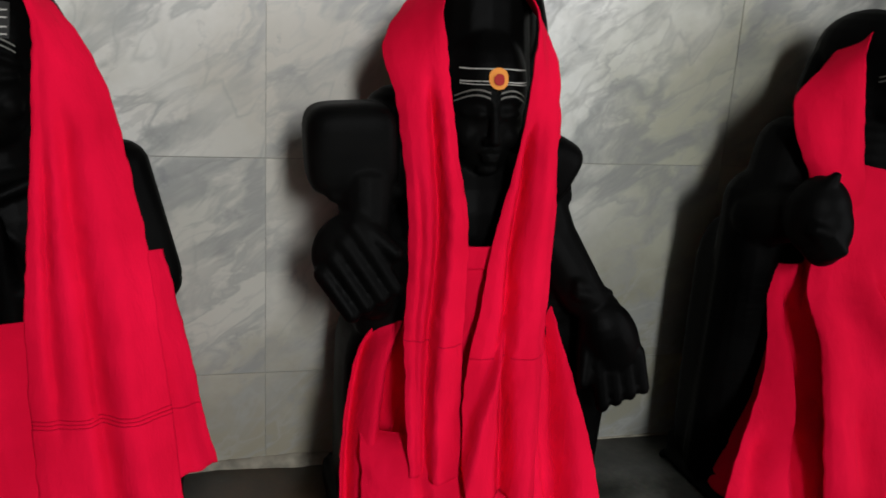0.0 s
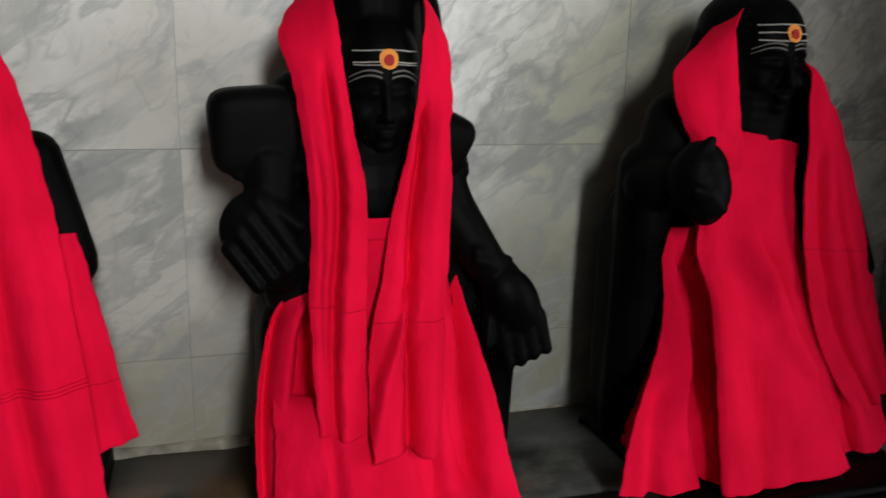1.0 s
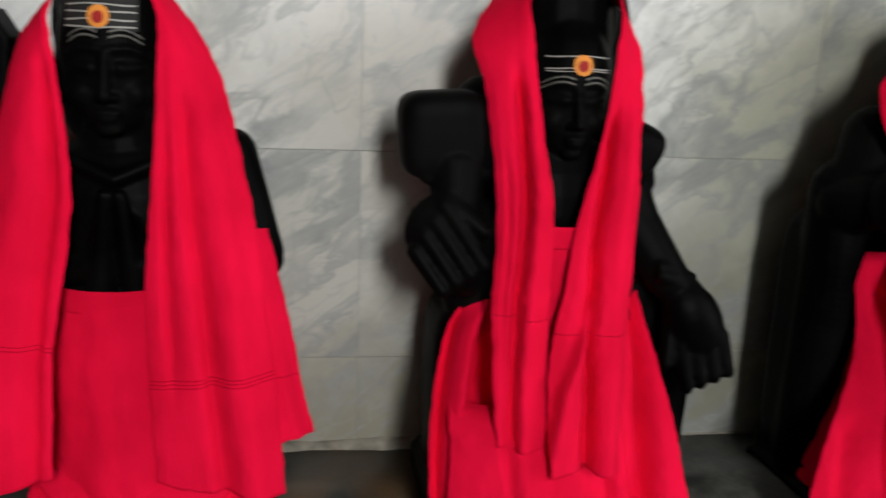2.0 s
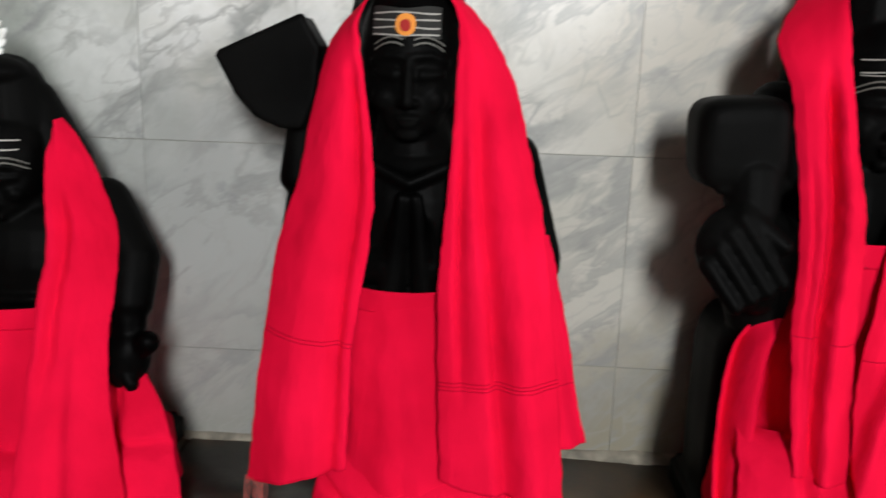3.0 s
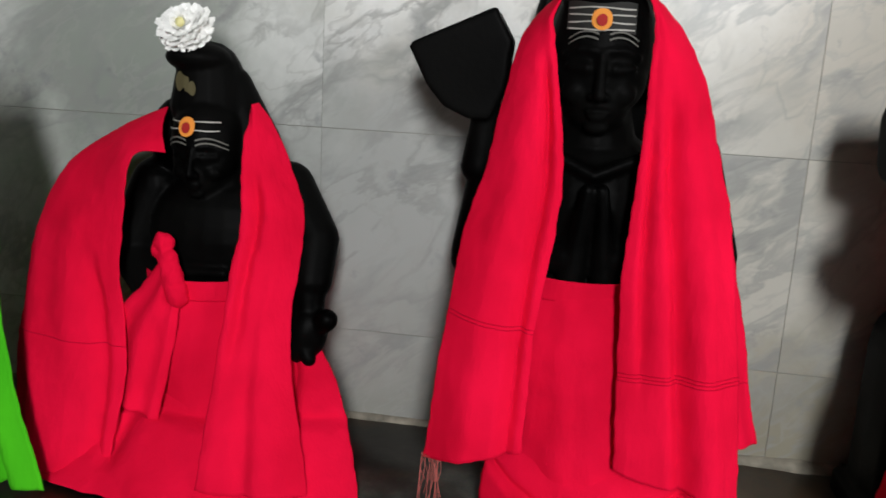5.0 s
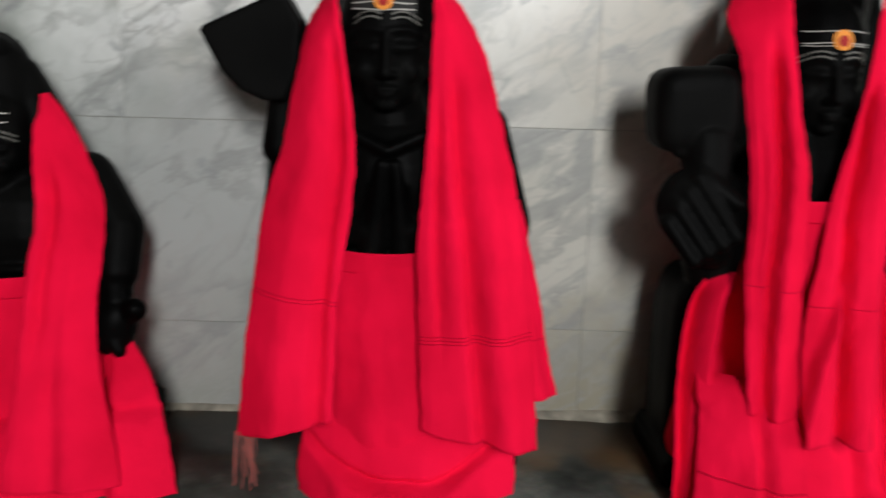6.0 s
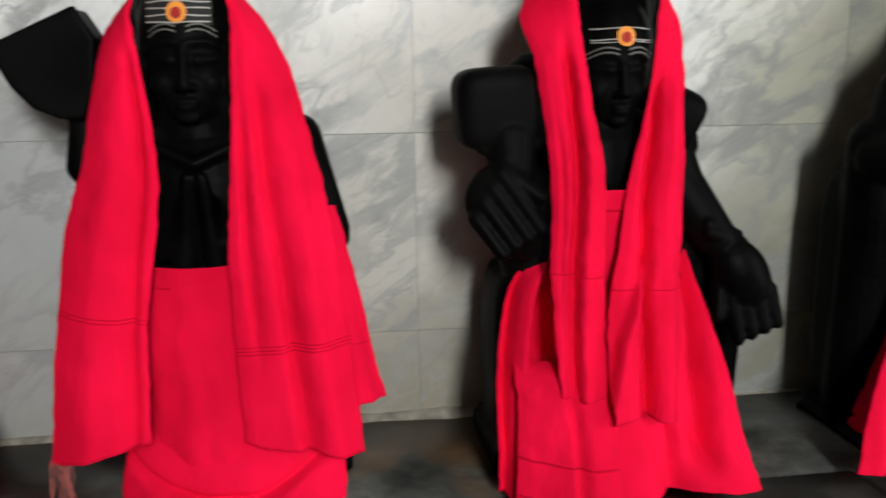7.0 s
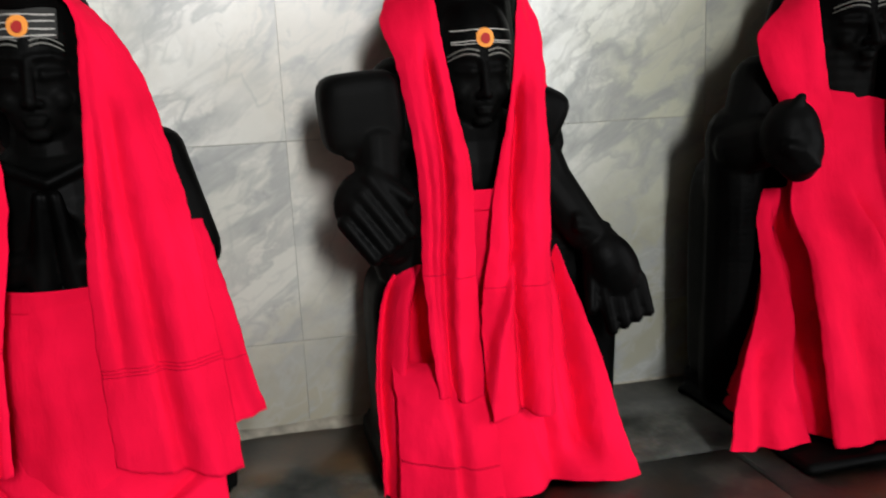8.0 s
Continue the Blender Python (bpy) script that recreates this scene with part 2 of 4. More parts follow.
def limb(bm, a, b, ra, rb, flat=1.0):
    """A tapered round limb from a to b; flat squeezes it in depth."""
    a, b = Vector(a), Vector(b)
    n = max(2, int((b - a).length / (0.22 * min(ra, rb))) + 1)
    for i in range(n + 1):
        s = i / n
        r = ra + (rb - ra) * s
        blob(bm, a.lerp(b, s), (r, r * flat, r), seg=16)


def glide(points, s):
    """A smooth curve through a few points, s from 0 to 1."""
    n = len(points) - 1
    i = min(int(s * n), n - 1)
    f = s * n - i
    p = [Vector(points[max(0, min(n, j))]) for j in (i - 1, i, i + 1, i + 2)]
    return 0.5 * (2 * p[1] + (p[2] - p[0]) * f + (2 * p[0] - 5 * p[1] + 4 * p[2] - p[3]) * f**2 + (3 * p[1] - p[0] - 3 * p[2] + p[3]) * f**3)


def fall(left, right, bulge=0.02, pleat=0.006, folds=2.5, phase=0.0, crease=None, ridges=()):
    """The surface of a hanging cloth between its two edges, with soft waves that deepen towards its lower end.
    crease: height in the middle, rise to the edges and depth of a fold that crosses it.
    ridges: single folds, each by its place across the cloth above and below, its height, the widths of its two flanks in metres,
    and where it begins and ends down the cloth; a negative height is a valley."""
    def at(u, v):
        a, b = glide(left, v), glide(right, v)
        p, span = a.lerp(b, u), (b - a).length
        drift = 0.6 * math.sin(2.3 * v + phase) + 0.7 * noise.noise((phase, 2.0 * v, 1.2 * u))
        wave = math.sin(math.pi * folds * u * (1 + 0.25 * math.sin(phase + 2 * u)) + phase + drift) ** 2
        broad = noise.noise((1.6 * folds * u + phase, 0.9 * v, 2 * phase))
        side = min(1.0, 7 * u, 7 * (1 - u))
        d = bulge * 4 * u * (1 - u) + pleat * side * (0.35 + 0.65 * v) * (1.1 * wave - 0.6 + 1.3 * broad)
        # drawn-out soft creases that fan down the cloth
        fan = noise.noise((22 * span * u + 1.5 * math.sin(2 * v + phase), 1.4 * v, 3 * phase + 7))
        d += side * 0.0030 * (0.35 + v) * fan
        for u0, u1, height, wl, wr, v0, v1 in ridges:
            x = (u - u0 - (u1 - u0) * v + 0.02 * noise.noise((1.8 * v, phase, u0 * 9))) * span
            fade = min(1.0, max(0.0, (v - v0) / 0.14)) * min(1.0, max(0.0, (v1 - v) / 0.10 + (1.0 if v1 >= 1 else 0.0)))
            d += 1.5 * height * fade * fade * (3 - 2 * fade) * math.exp(-((x / (wl if x < 0 else wr)) ** 2))
        hang = Vector((p.x, p.y, 0.4 * p.z))  # creases run on down the cloth
        d += 0.0042 * noise.noise(hang * 12 + Vector((phase, 0, 0))) + 0.0018 * noise.noise(p * 36)
        if crease:
            edge = crease[0] + crease[1] * (2 * u - 1) ** 2 + 0.010 * noise.noise((4 * u, phase, 1))
            d += min(1.0, 5 * u, 5 * (1 - u)) * crease[2] / (1 + math.exp(min(60, max(-60, (p.z - edge) / 0.0022)))) - 0.6 * crease[2] * math.exp(-(((p.z - edge - 0.005) / 0.006) ** 2))
        p.y -= d
        p.x += 0.003 * noise.noise(hang * 20 + Vector((0, phase, 3))) + 0.0016 * noise.noise(p * 70)
        p.z += 0.005 * v * noise.noise(p * 14 + Vector((5, phase, 0))) + 0.0012 * v * noise.noise(p * 90)
        return p
    return at


def sheet(bm, at, nu, nv, v0=0.0, v1=1.0, u0=0.0, u1=1.0, lift=0.0):
    rows = []
    for j in range(nv + 1):
        row = []
        for i in range(nu + 1):
            p = at(u0 + (u1 - u0) * i / nu, v0 + (v1 - v0) * j / nv)
            row.append(bm.verts.new(p + Vector((0, -lift, 0))))
        rows.append(row)
    for j in range(nv):
        for i in range(nu):
            bm.faces.new((rows[j][i], rows[j + 1][i], rows[j + 1][i + 1], rows[j][i + 1]))


def thick(ob, t=0.002):
    mod = ob.modifiers.new("thickness", "SOLIDIFY")
    mod.thickness, mod.offset = t, 0.0
    return ob


def skirt(rows, pleat=0.006, folds=17, phase=0.0, crease=None):
    """A wrapped cloth as rows of height, centre x, centre y, half width and half depth, from the waist down.
    crease: height and sag of a fold that crosses its front."""
    pts = [Vector((x, y, z)) for z, x, y, _, _ in rows]
    radii = [Vector((a, b, 0)) for _, _, _, a, b in rows]

    def at(u, v):
        c, r = glide(pts, v), glide(radii, v)
        a = 2 * math.pi * (u + 0.5)
        out = Vector((math.sin(a), -math.cos(a), 0))
        wave = math.sin(folds * a + phase + 1.2 * math.sin(3 * v + phase) + 0.8 * math.sin(2 * a))
        k = 1 + (pleat * v * wave) / max(r.x, 0.02)
        p = Vector((c.x + out.x * r.x * k, c.y + out.y * r.y * k, c.z))
        if crease:
            edge = crease[0] + crease[1] * ((p.x - c.x) / r.x) ** 2
            p += out * 0.010 / (1 + math.exp(min(60, max(-60, (p.z - edge) / 0.0025)))) - out * 0.004 * math.exp(-((p.z - edge - 0.006) / 0.006) ** 2)
        p += out * (0.005 * noise.noise(p * 12 + Vector((phase, 0, 0))) + 0.0018 * noise.noise(p * 40))
        return p
    return at


def carve(shapes, voxel=0.0031):
    """Melts the shapes of a carved figure into one skin."""
    data = bpy.data.meshes.new("rough_block")
    shapes.to_mesh(data)
    shapes.free()
    ob = new("rough_block", data)
    mod = ob.modifiers.new("melt", "REMESH")
    mod.mode, mod.voxel_size = "VOXEL", voxel
    mod = ob.modifiers.new("polish", "SMOOTH")
    mod.factor, mod.iterations = 0.5, 3
    done = bpy.data.meshes.new_from_object(ob.evaluated_get(bpy.context.evaluated_depsgraph_get()))
    bpy.data.objects.remove(ob)
    bm = bmesh.new()
    bm.from_mesh(done)
    return bm


# ---- the room ----
def shell():
    bm = bmesh.new()
    box(bm, (ROOM_W - 0.2, HALL_S - 0.2, FLOOR_Z - 0.1), (ROOM_E + 0.2, 0.2, FLOOR_Z))
    thing("floor", bm, FLOOR, (0, 0, FLOOR_Z), "worn grey cement floor of the shrine hall", "floor", kind="structure")
    bm = bmesh.new()
    box(bm, (ROOM_W - 0.2, HALL_S - 0.2, CEIL_Z), (ROOM_E + 0.2, 0.2, CEIL_Z + 0.1))
    thing("ceiling", bm, LIME, (0, 0, CEIL_Z), "plain limewashed ceiling", "ceiling", kind="structure")
    bm = bmesh.new()
    box(bm, (ROOM_W - 0.2, HALL_S, FLOOR_Z), (ROOM_W, 0.2, CEIL_Z))
    thing("wall_west", bm, LIME, (ROOM_W, 0, FLOOR_Z), "plain limewashed side wall", "wall", kind="structure")
    # east wall with a doorway
    bm = bmesh.new()
    y0, y1, top = -2.45, -0.85, 1.75
    box(bm, (ROOM_E, HALL_S, FLOOR_Z), (ROOM_E + 0.2, y0, CEIL_Z))
    box(bm, (ROOM_E, y1, FLOOR_Z), (ROOM_E + 0.2, 0.2, CEIL_Z))
    box(bm, (ROOM_E, y0, top), (ROOM_E + 0.2, y1, CEIL_Z))
    thing("wall_east", bm, LIME, (ROOM_E, 0, FLOOR_Z), "limewashed side wall with an open doorway", "wall", kind="structure")
    # added, unseen walls: a narrow inner doorway trims the hall light, an outer opening holds its lamp
    for name, y, x0, x1, top, label in (("wall_south", ROOM_S, -0.40, 0.55, 1.9, "unseen limewashed inner wall added to narrow the hall light"), ("wall_hall", HALL_S, 0.1, 0.6, 2.35, "unseen outer wall added round the hall lamp")):
        bm = bmesh.new()
        box(bm, (ROOM_W, y - 0.2, FLOOR_Z), (x0, y, CEIL_Z))
        box(bm, (x1, y - 0.2, FLOOR_Z), (ROOM_E, y, CEIL_Z))
        box(bm, (x0, y - 0.2, top), (x1, y, CEIL_Z))
        thing(name, bm, LIME, (0, y, FLOOR_Z), label, "wall", kind="structure")
    # unseen pier, added to keep east door light off the row's end
    bm = bmesh.new()
    box(bm, (1.22, -0.50, FLOOR_Z), (1.5, -0.002, CEIL_Z), bevel=0.01)
    thing("wall_shading_pier", bm, LIME, (1.35, -0.3, FLOOR_Z), "unseen plain limewashed pier added to shade the end of the row", "pier", kind="structure")
    bm = bmesh.new()
    box(bm, (ROOM_W, 0.0016, FLOOR_Z), (ROOM_E, 0.2, CEIL_Z))
    return thing("wall_north", bm, GROUT, (0, 0, LEDGE_Z), "wall faced with veined grey-white marble tiles", "wall", kind="structure")


def ledge():
    bm = bmesh.new()
    box(bm, (ROOM_W, -0.72, FLOOR_Z), (ROOM_E, 0.004, LEDGE_Z - 0.03))
    body = thing("ledge", bm, GROUT, (0, -0.3, FLOOR_Z), "long dark stone ledge along the marble wall", "ledge", kind="structure")
    for lo, hi, joints in ((-0.272, 0.0, (-2.68, -1.4, -0.62, 0.31, 1.2, 2.68)), (-0.75, -0.276, (-2.68, -1.1, -0.2, 0.55, 1.5, 2.68))):
        for a, b in zip(joints, joints[1:]):
            bm = bmesh.new()
            box(bm, (a + 0.002, lo, LEDGE_Z - 0.04), (b - 0.002, hi, LEDGE_Z), bevel=0.003)
            part("slab", bm, SLAB, body)


def cement_fillet():
    """The uneven line of cement where the wall meets the ledge."""
    bm = bmesh.new()
    n = 420
    rows = []
    for i in range(n + 1):
        x = ROOM_W + (ROOM_E - ROOM_W) * i / n
        k = 0.5 + 0.5 * noise.noise((x * 9, 0, 0)) + 0.25 * noise.noise((x * 37, 2, 0))
        big = (0.7 + 0.35 * math.exp(-(((x + 0.05) / 0.22) ** 2))) * (1.0 if x < 0.3 else 0.35)
        h, d = big * (0.006 + 0.008 * max(0, k)), big * (0.010 + 0.016 * max(0, k))
        rows.append([bm.verts.new(p) for p in ((x, 0.0, LEDGE_Z + h), (x, -0.004, LEDGE_Z + h), (x, -d * 0.6, LEDGE_Z + h * 0.45), (x, -d, LEDGE_Z - 0.001))])
    for a, b in zip(rows, rows[1:]):
        for j in range(3):
            bm.faces.new((a[j], a[j + 1], b[j + 1], b[j]))
    thing("trim_fillet", bm, CEMENT, (0, 0, LEDGE_Z), "rough pale cement line at the foot of the wall", "trim", kind="structure")


def pebble():
    bm = bmesh.new()
    blob(bm, (0.600, -0.070, LEDGE_Z + 0.005), (0.014, 0.009, 0.0065), (0, 0, 20))
    for v in bm.verts:
        v.co += 0.002 * noise.noise_vector(v.co * 120)
    thing("pebble", bm, STONE, (0.600, -0.070, LEDGE_Z), "small dark lump lying on the stone ledge", "pebble")


NORTH = shell()
ledge()
cement_fillet()
pebble()


# ---- faces, marks and figures ----
def face(bm, at, r):
    """A carved head: skull, tapering lower face, ears, brows, long nose, closed eyes and lips."""
    (x, y, z), (a, b, c) = at, r
    blob(bm, at, r, seg=32)
    blob(bm, (x, y - 0.26 * b, z - 0.42 * c), (a * 0.88, b * 0.70, c * 0.58), seg=32)
    blob(bm, (x, y - 0.34 * b, z - 0.72 * c), (a * 0.62, b * 0.60, c * 0.50), seg=32)
    blob(bm, (x, y - 0.82 * b, z - 1.08 * c), (a * 0.24, b * 0.14, c * 0.10))
    limb(bm, (x, y - b * 0.98, z - 0.10 * c), (x, y - b * 1.16, z - 0.66 * c), a * 0.075, a * 0.12)
    for s in (-1, 1):
        blob(bm, (x + s * a * 0.13, y - b * 1.02, z - 0.68 * c), (a * 0.09, b * 0.09, c * 0.055))
        limb(bm, (x + s * a * 0.24, y - b * 0.93, z - 0.31 * c), (x + s * a * 0.60, y - b * 0.80, z - 0.29 * c), a * 0.115, a * 0.06)
        limb(bm, (x + s * a * 0.12, y - b * 0.99, z - 0.08 * c), (x + s * a * 0.42, y - b * 0.93, z - 0.06 * c), a * 0.06, a * 0.055)
        limb(bm, (x + s * a * 0.42, y - b * 0.93, z - 0.06 * c), (x + s * a * 0.70, y - b * 0.72, z - 0.16 * c), a * 0.055, a * 0.04)
        blob(bm, (x + s * a * 0.98, y + 0.1 * b, z - 0.4 * c), (a * 0.16, b * 0.22, c * 0.42))
        blob(bm, (x + s * a * 0.42, y - b * 0.72, z - 0.62 * c), (a * 0.26, b * 0.20, c * 0.18))
    blob(bm, (x, y - b * 0.96, z - 0.86 * c), (a * 0.26, b * 0.11, c * 0.042))
    blob(bm, (x, y - b * 0.95, z - 0.945 * c), (a * 0.20, b * 0.11, c * 0.048))


def paint(bm, at, r, outline, mat, lift=0.0034, steps=14):
    """Lays a painted stroke on the brow: outline(s) gives the lower and the upper edge as (x, z) from the head's centre."""
    (x, y, z), (a, b, c) = at, r
    rows = []
    for i in range(steps + 1):
        pair = []
        for px, pz in outline(i / steps):
            k = max(0.02, 1 - (px / a) ** 2 - (pz / c) ** 2)
            pair.append(bm.verts.new((x + px, y - b * math.sqrt(k) - lift, z + pz)))
        rows.append(pair)
    for p, q in zip(rows, rows[1:]):
        bm.faces.new((p[0], q[0], q[1], p[1])).material_index = mat


def brow_marks(bm, at, r, dot, lines, half, arcs=True, rubbed=False):
    dx, dz = dot
    for h, thickness in lines:
        def stroke(s, h=h, t=thickness):
            px = dx + half * (2 * s - 1)
            sag = 0.0006 * math.sin(7 * s + h * 400)
            return (px, dz + h + sag - t * (0.75 + 0.25 * math.sin(17 * s))), (px, dz + h + sag + t)
        paint(bm, at, r, stroke, 1, steps=24)
    def veil(s):
        px = dx + 1.04 * half * (2 * s - 1)
        return (px, dz - 0.013 + 0.002 * math.sin(11 * s)), (px, dz + 0.019 + 0.0015 * math.sin(8 * s + 1))
    if rubbed:
        paint(bm, at, r, veil, 5, 0.0027, steps=24)
    if arcs:
        for side in (-1, 1):
            for k in range(2):
                def arc(s, side=side, k=k):
                    px = side * (0.006 + (half - 0.004) * s)
                    pz = dz - 0.021 - 0.006 * k + 0.009 * math.sin(math.pi * (0.15 + 0.75 * s)) - 0.004 * s
                    return (px, pz - 0.0008), (px, pz + 0.0016 * (1 - 0.5 * s))
                paint(bm, at, r, arc, 4, steps=16)
    for rad, mat, lift, off in ((0.0112, 2, 0.0050, 0.0), (0.0060, 3, 0.0066, -0.001)):
        def disc(s, rad=rad, off=off):
            w = rad * (1 + 0.03 * math.sin(9 * s + off * 900))
            px = w * math.cos(math.pi * s)
            pz = w * 1.12 * math.sin(math.pi * s)
            return (dx + px, dz + off - pz), (dx + px, dz + off + pz)
        paint(bm, at, r, disc, mat, lift, steps=30)


STATUE_MATERIALS = [STONE, ASH, ORANGE, VERMILION, SMEAR, VEIL]


def plinth(bm, x0, x1, y0=-0.30, y1=-0.04):
    box(bm, (x0, y0, LEDGE_Z), (x1, y1, 0.03), bevel=0.008)


def fingers(bm, starts, ends, ra, rb):
    for a, b in zip(starts, ends):
        limb(bm, a, b, ra, rb)


def statue_praying():
    """Figure with joined palms and an axe on its shoulder."""
    bm = bmesh.new()
    at, r = (-0.288, -0.138, 0.555), (0.063, 0.066, 0.086)
    face(bm, at, r)
    blob(bm, (-0.29, -0.10, 0.60), (0.062, 0.06, 0.055))
    blob(bm, (-0.288, -0.085, 0.52), (0.085, 0.05, 0.12))
    blob(bm, (-0.320, -0.095, 0.595), (0.040, 0.045, 0.06))
    blob(bm, (-0.322, -0.080, 0.575), (0.052, 0.035, 0.085))
    limb(bm, (-0.288, -0.13, 0.48), (-0.286, -0.13, 0.44), 0.042, 0.05)
    blob(bm, (-0.285, -0.13, 0.36), (0.105, 0.075, 0.10))
    blob(bm, (-0.285, -0.13, 0.27), (0.085, 0.07, 0.10))
    limb(bm, (-0.405, -0.12, 0.43), (-0.432, -0.135, 0.29), 0.030, 0.024)
    limb(bm, (-0.165, -0.12, 0.43), (-0.127, -0.135, 0.31), 0.032, 0.026)
    limb(bm, (-0.432, -0.135, 0.28), (-0.31, -0.205, 0.31), 0.024, 0.02)
    limb(bm, (-0.127, -0.135, 0.30), (-0.26, -0.205, 0.31), 0.026, 0.02)
    for s in (-1, 1):
        limb(bm, (-0.283 + s * 0.020, -0.208, 0.275), (-0.283 + s * 0.008, -0.222, 0.392), 0.017, 0.009)
        limb(bm, (-0.283 + s * 0.03, -0.19, 0.30), (-0.283 + s * 0.016, -0.21, 0.36), 0.014, 0.008)
    limb(bm, (-0.34, -0.185, 0.43), (-0.285, -0.198, 0.405), 0.008, 0.008)
    limb(bm, (-0.23, -0.185, 0.43), (-0.285, -0.198, 0.405), 0.008, 0.008)
    # axe blade with its shaft
    outline = [(-0.515, 0.543), (-0.412, 0.590), (-0.392, 0.556), (-0.398, 0.500), (-0.414, 0.462), (-0.440, 0.461), (-0.470, 0.474), (-0.493, 0.500)]
    front = [bm.verts.new((x, -0.172, z)) for x, z in outline]
    back = [bm.verts.new((x, -0.115, z)) for x, z in outline]
    bm.faces.new(front[::-1])
    bm.faces.new(back)
    for i in range(len(outline)):
        j = (i + 1) % len(outline)
        bm.faces.new((front[i], front[j], back[j], back[i]))
    limb(bm, (-0.509, -0.166, 0.545), (-0.415, -0.166, 0.588), 0.006, 0.006)
    limb(bm, (-0.420, -0.14, 0.48), (-0.428, -0.135, 0.40), 0.016, 0.022)
    for s in (-1, 1):
        limb(bm, (-0.27 + s * 0.06, -0.13, 0.2), (-0.27 + s * 0.06, -0.14, 0.02), 0.05, 0.04)
    plinth(bm, -0.38, -0.11, -0.20)
    bm = carve(bm)
    brow_marks(bm, at, r, (-0.004, 0.028), ((0.0125, 0.0010), (0.0045, 0.0010), (-0.0035, 0.0010), (-0.0115, 0.0010)), 0.037, rubbed=True)
    return thing("statue", bm, STATUE_MATERIALS, (-0.27, -0.14, LEDGE_Z), "black stone figure with joined palms and a shoulder axe", "statue", "row of statues")


def statue_giving():
    """Figure with one raised forearm and one lowered open palm."""
    bm = bmesh.new()
    at, r = (0.224, -0.140, 0.550), (0.055, 0.062, 0.082)
    face(bm, at, r)
    limb(bm, (0.224, -0.115, 0.56), (0.224, -0.110, 0.67), 0.068, 0.058)
    blob(bm, (0.224, -0.08, 0.52), (0.09, 0.05, 0.12))
    blob(bm, (0.258, -0.095, 0.62), (0.044, 0.045, 0.09))
    blob(bm, (0.262, -0.075, 0.585), (0.062, 0.035, 0.11))
    blob(bm, (0.282, -0.082, 0.560), (0.048, 0.034, 0.14))
    limb(bm, (0.224, -0.13, 0.48), (0.222, -0.13, 0.43), 0.035, 0.05)
    blob(bm, (0.215, -0.13, 0.38), (0.11, 0.066, 0.11))
    blob(bm, (0.215, -0.13, 0.27), (0.09, 0.062, 0.12))
    blob(bm, (0.125, -0.12, 0.46), (0.05, 0.05, 0.09))
    cushion(bm, (0.070, -0.165, 0.480), (0.052, 0.046, 0.052), (0, -4, 0))
    limb(bm, (0.080, -0.150, 0.490), (0.13, -0.13, 0.495), 0.034, 0.04)
    limb(bm, (0.085, -0.185, 0.44), (0.085, -0.195, 0.405), 0.034, 0.030)
    limb(bm, (0.050, -0.195, 0.430), (0.118, -0.195, 0.436), 0.009, 0.009)
    blob(bm, (0.070, -0.205, 0.366), (0.046, 0.028, 0.048), (0, 20, 0))
    fingers(bm, [(0.036 + 0.011 * i, -0.222, 0.346 + 0.018 * i) for i in range(4)],
            [(0.066 + 0.016 * i, -0.236, 0.302 + 0.010 * i) for i in range(4)], 0.0112, 0.0098)
    limb(bm, (0.072, -0.215, 0.405), (0.112, -0.232, 0.372), 0.013, 0.011)
    limb(bm, (0.085, -0.20, 0.34), (0.095, -0.205, 0.312), 0.034, 0.026)
    limb(bm, (0.10, -0.17, 0.36), (0.115, -0.17, 0.28), 0.05, 0.04)
    # lowered arm: a sleeve with a notched hem, forearm, bracelet, palm and fingers
    cushion(bm, (0.306, -0.165, 0.462), (0.030, 0.044, 0.040), (0, 28, 0), power=0.6)
    limb(bm, (0.318, -0.168, 0.440), (0.330, -0.172, 0.424), 0.020, 0.010)
    limb(bm, (0.294, -0.16, 0.440), (0.318, -0.17, 0.37), 0.032, 0.033)
    limb(bm, (0.318, -0.17, 0.37), (0.356, -0.200, 0.305), 0.034, 0.028)
    limb(bm, (0.338, -0.224, 0.316), (0.390, -0.207, 0.297), 0.009, 0.009)
    limb(bm, (0.336, -0.222, 0.328), (0.386, -0.205, 0.310), 0.006, 0.006)
    blob(bm, (0.388, -0.215, 0.252), (0.038, 0.028, 0.056), (0, -24, 0))
    fingers(bm, [(0.370 + 0.0170 * i, -0.225, 0.228 + 0.003 * i) for i in range(4)],
            [(0.378 + 0.0175 * i, -0.236, 0.172 + 0.007 * i) for i in range(4)], 0.0115, 0.0085)
    limb(bm, (0.358, -0.215, 0.25), (0.351, -0.23, 0.203), 0.013, 0.009)
    limb(bm, (0.383, -0.17, 0.22), (0.376, -0.16, 0.0), 0.032, 0.032)
    cushion(bm, (0.232, -0.12, 0.125), (0.164, 0.075, 0.15), power=0.3)
    limb(bm, (0.275, -0.14, 0.38), (0.328, -0.14, 0.30), 0.046, 0.046)
    limb(bm, (0.328, -0.14, 0.30), (0.348, -0.14, 0.15), 0.046, 0.05)
    plinth(bm, 0.06, 0.39, -0.22)
    bmesh.ops.translate(bm, verts=bm.verts, vec=(0.027, 0, -0.010))
    bm, at = carve(bm), (at[0] + 0.027, at[1], at[2] - 0.010)
    brow_marks(bm, at, r, (0.002, 0.016), ((0.010, 0.0008), (-0.004, 0.0008), (-0.007, 0.0006)), 0.040)
    return thing("statue", bm, STATUE_MATERIALS, (0.23, -0.14, LEDGE_Z), "black stone figure with a lowered open palm", "statue", "row of statues")


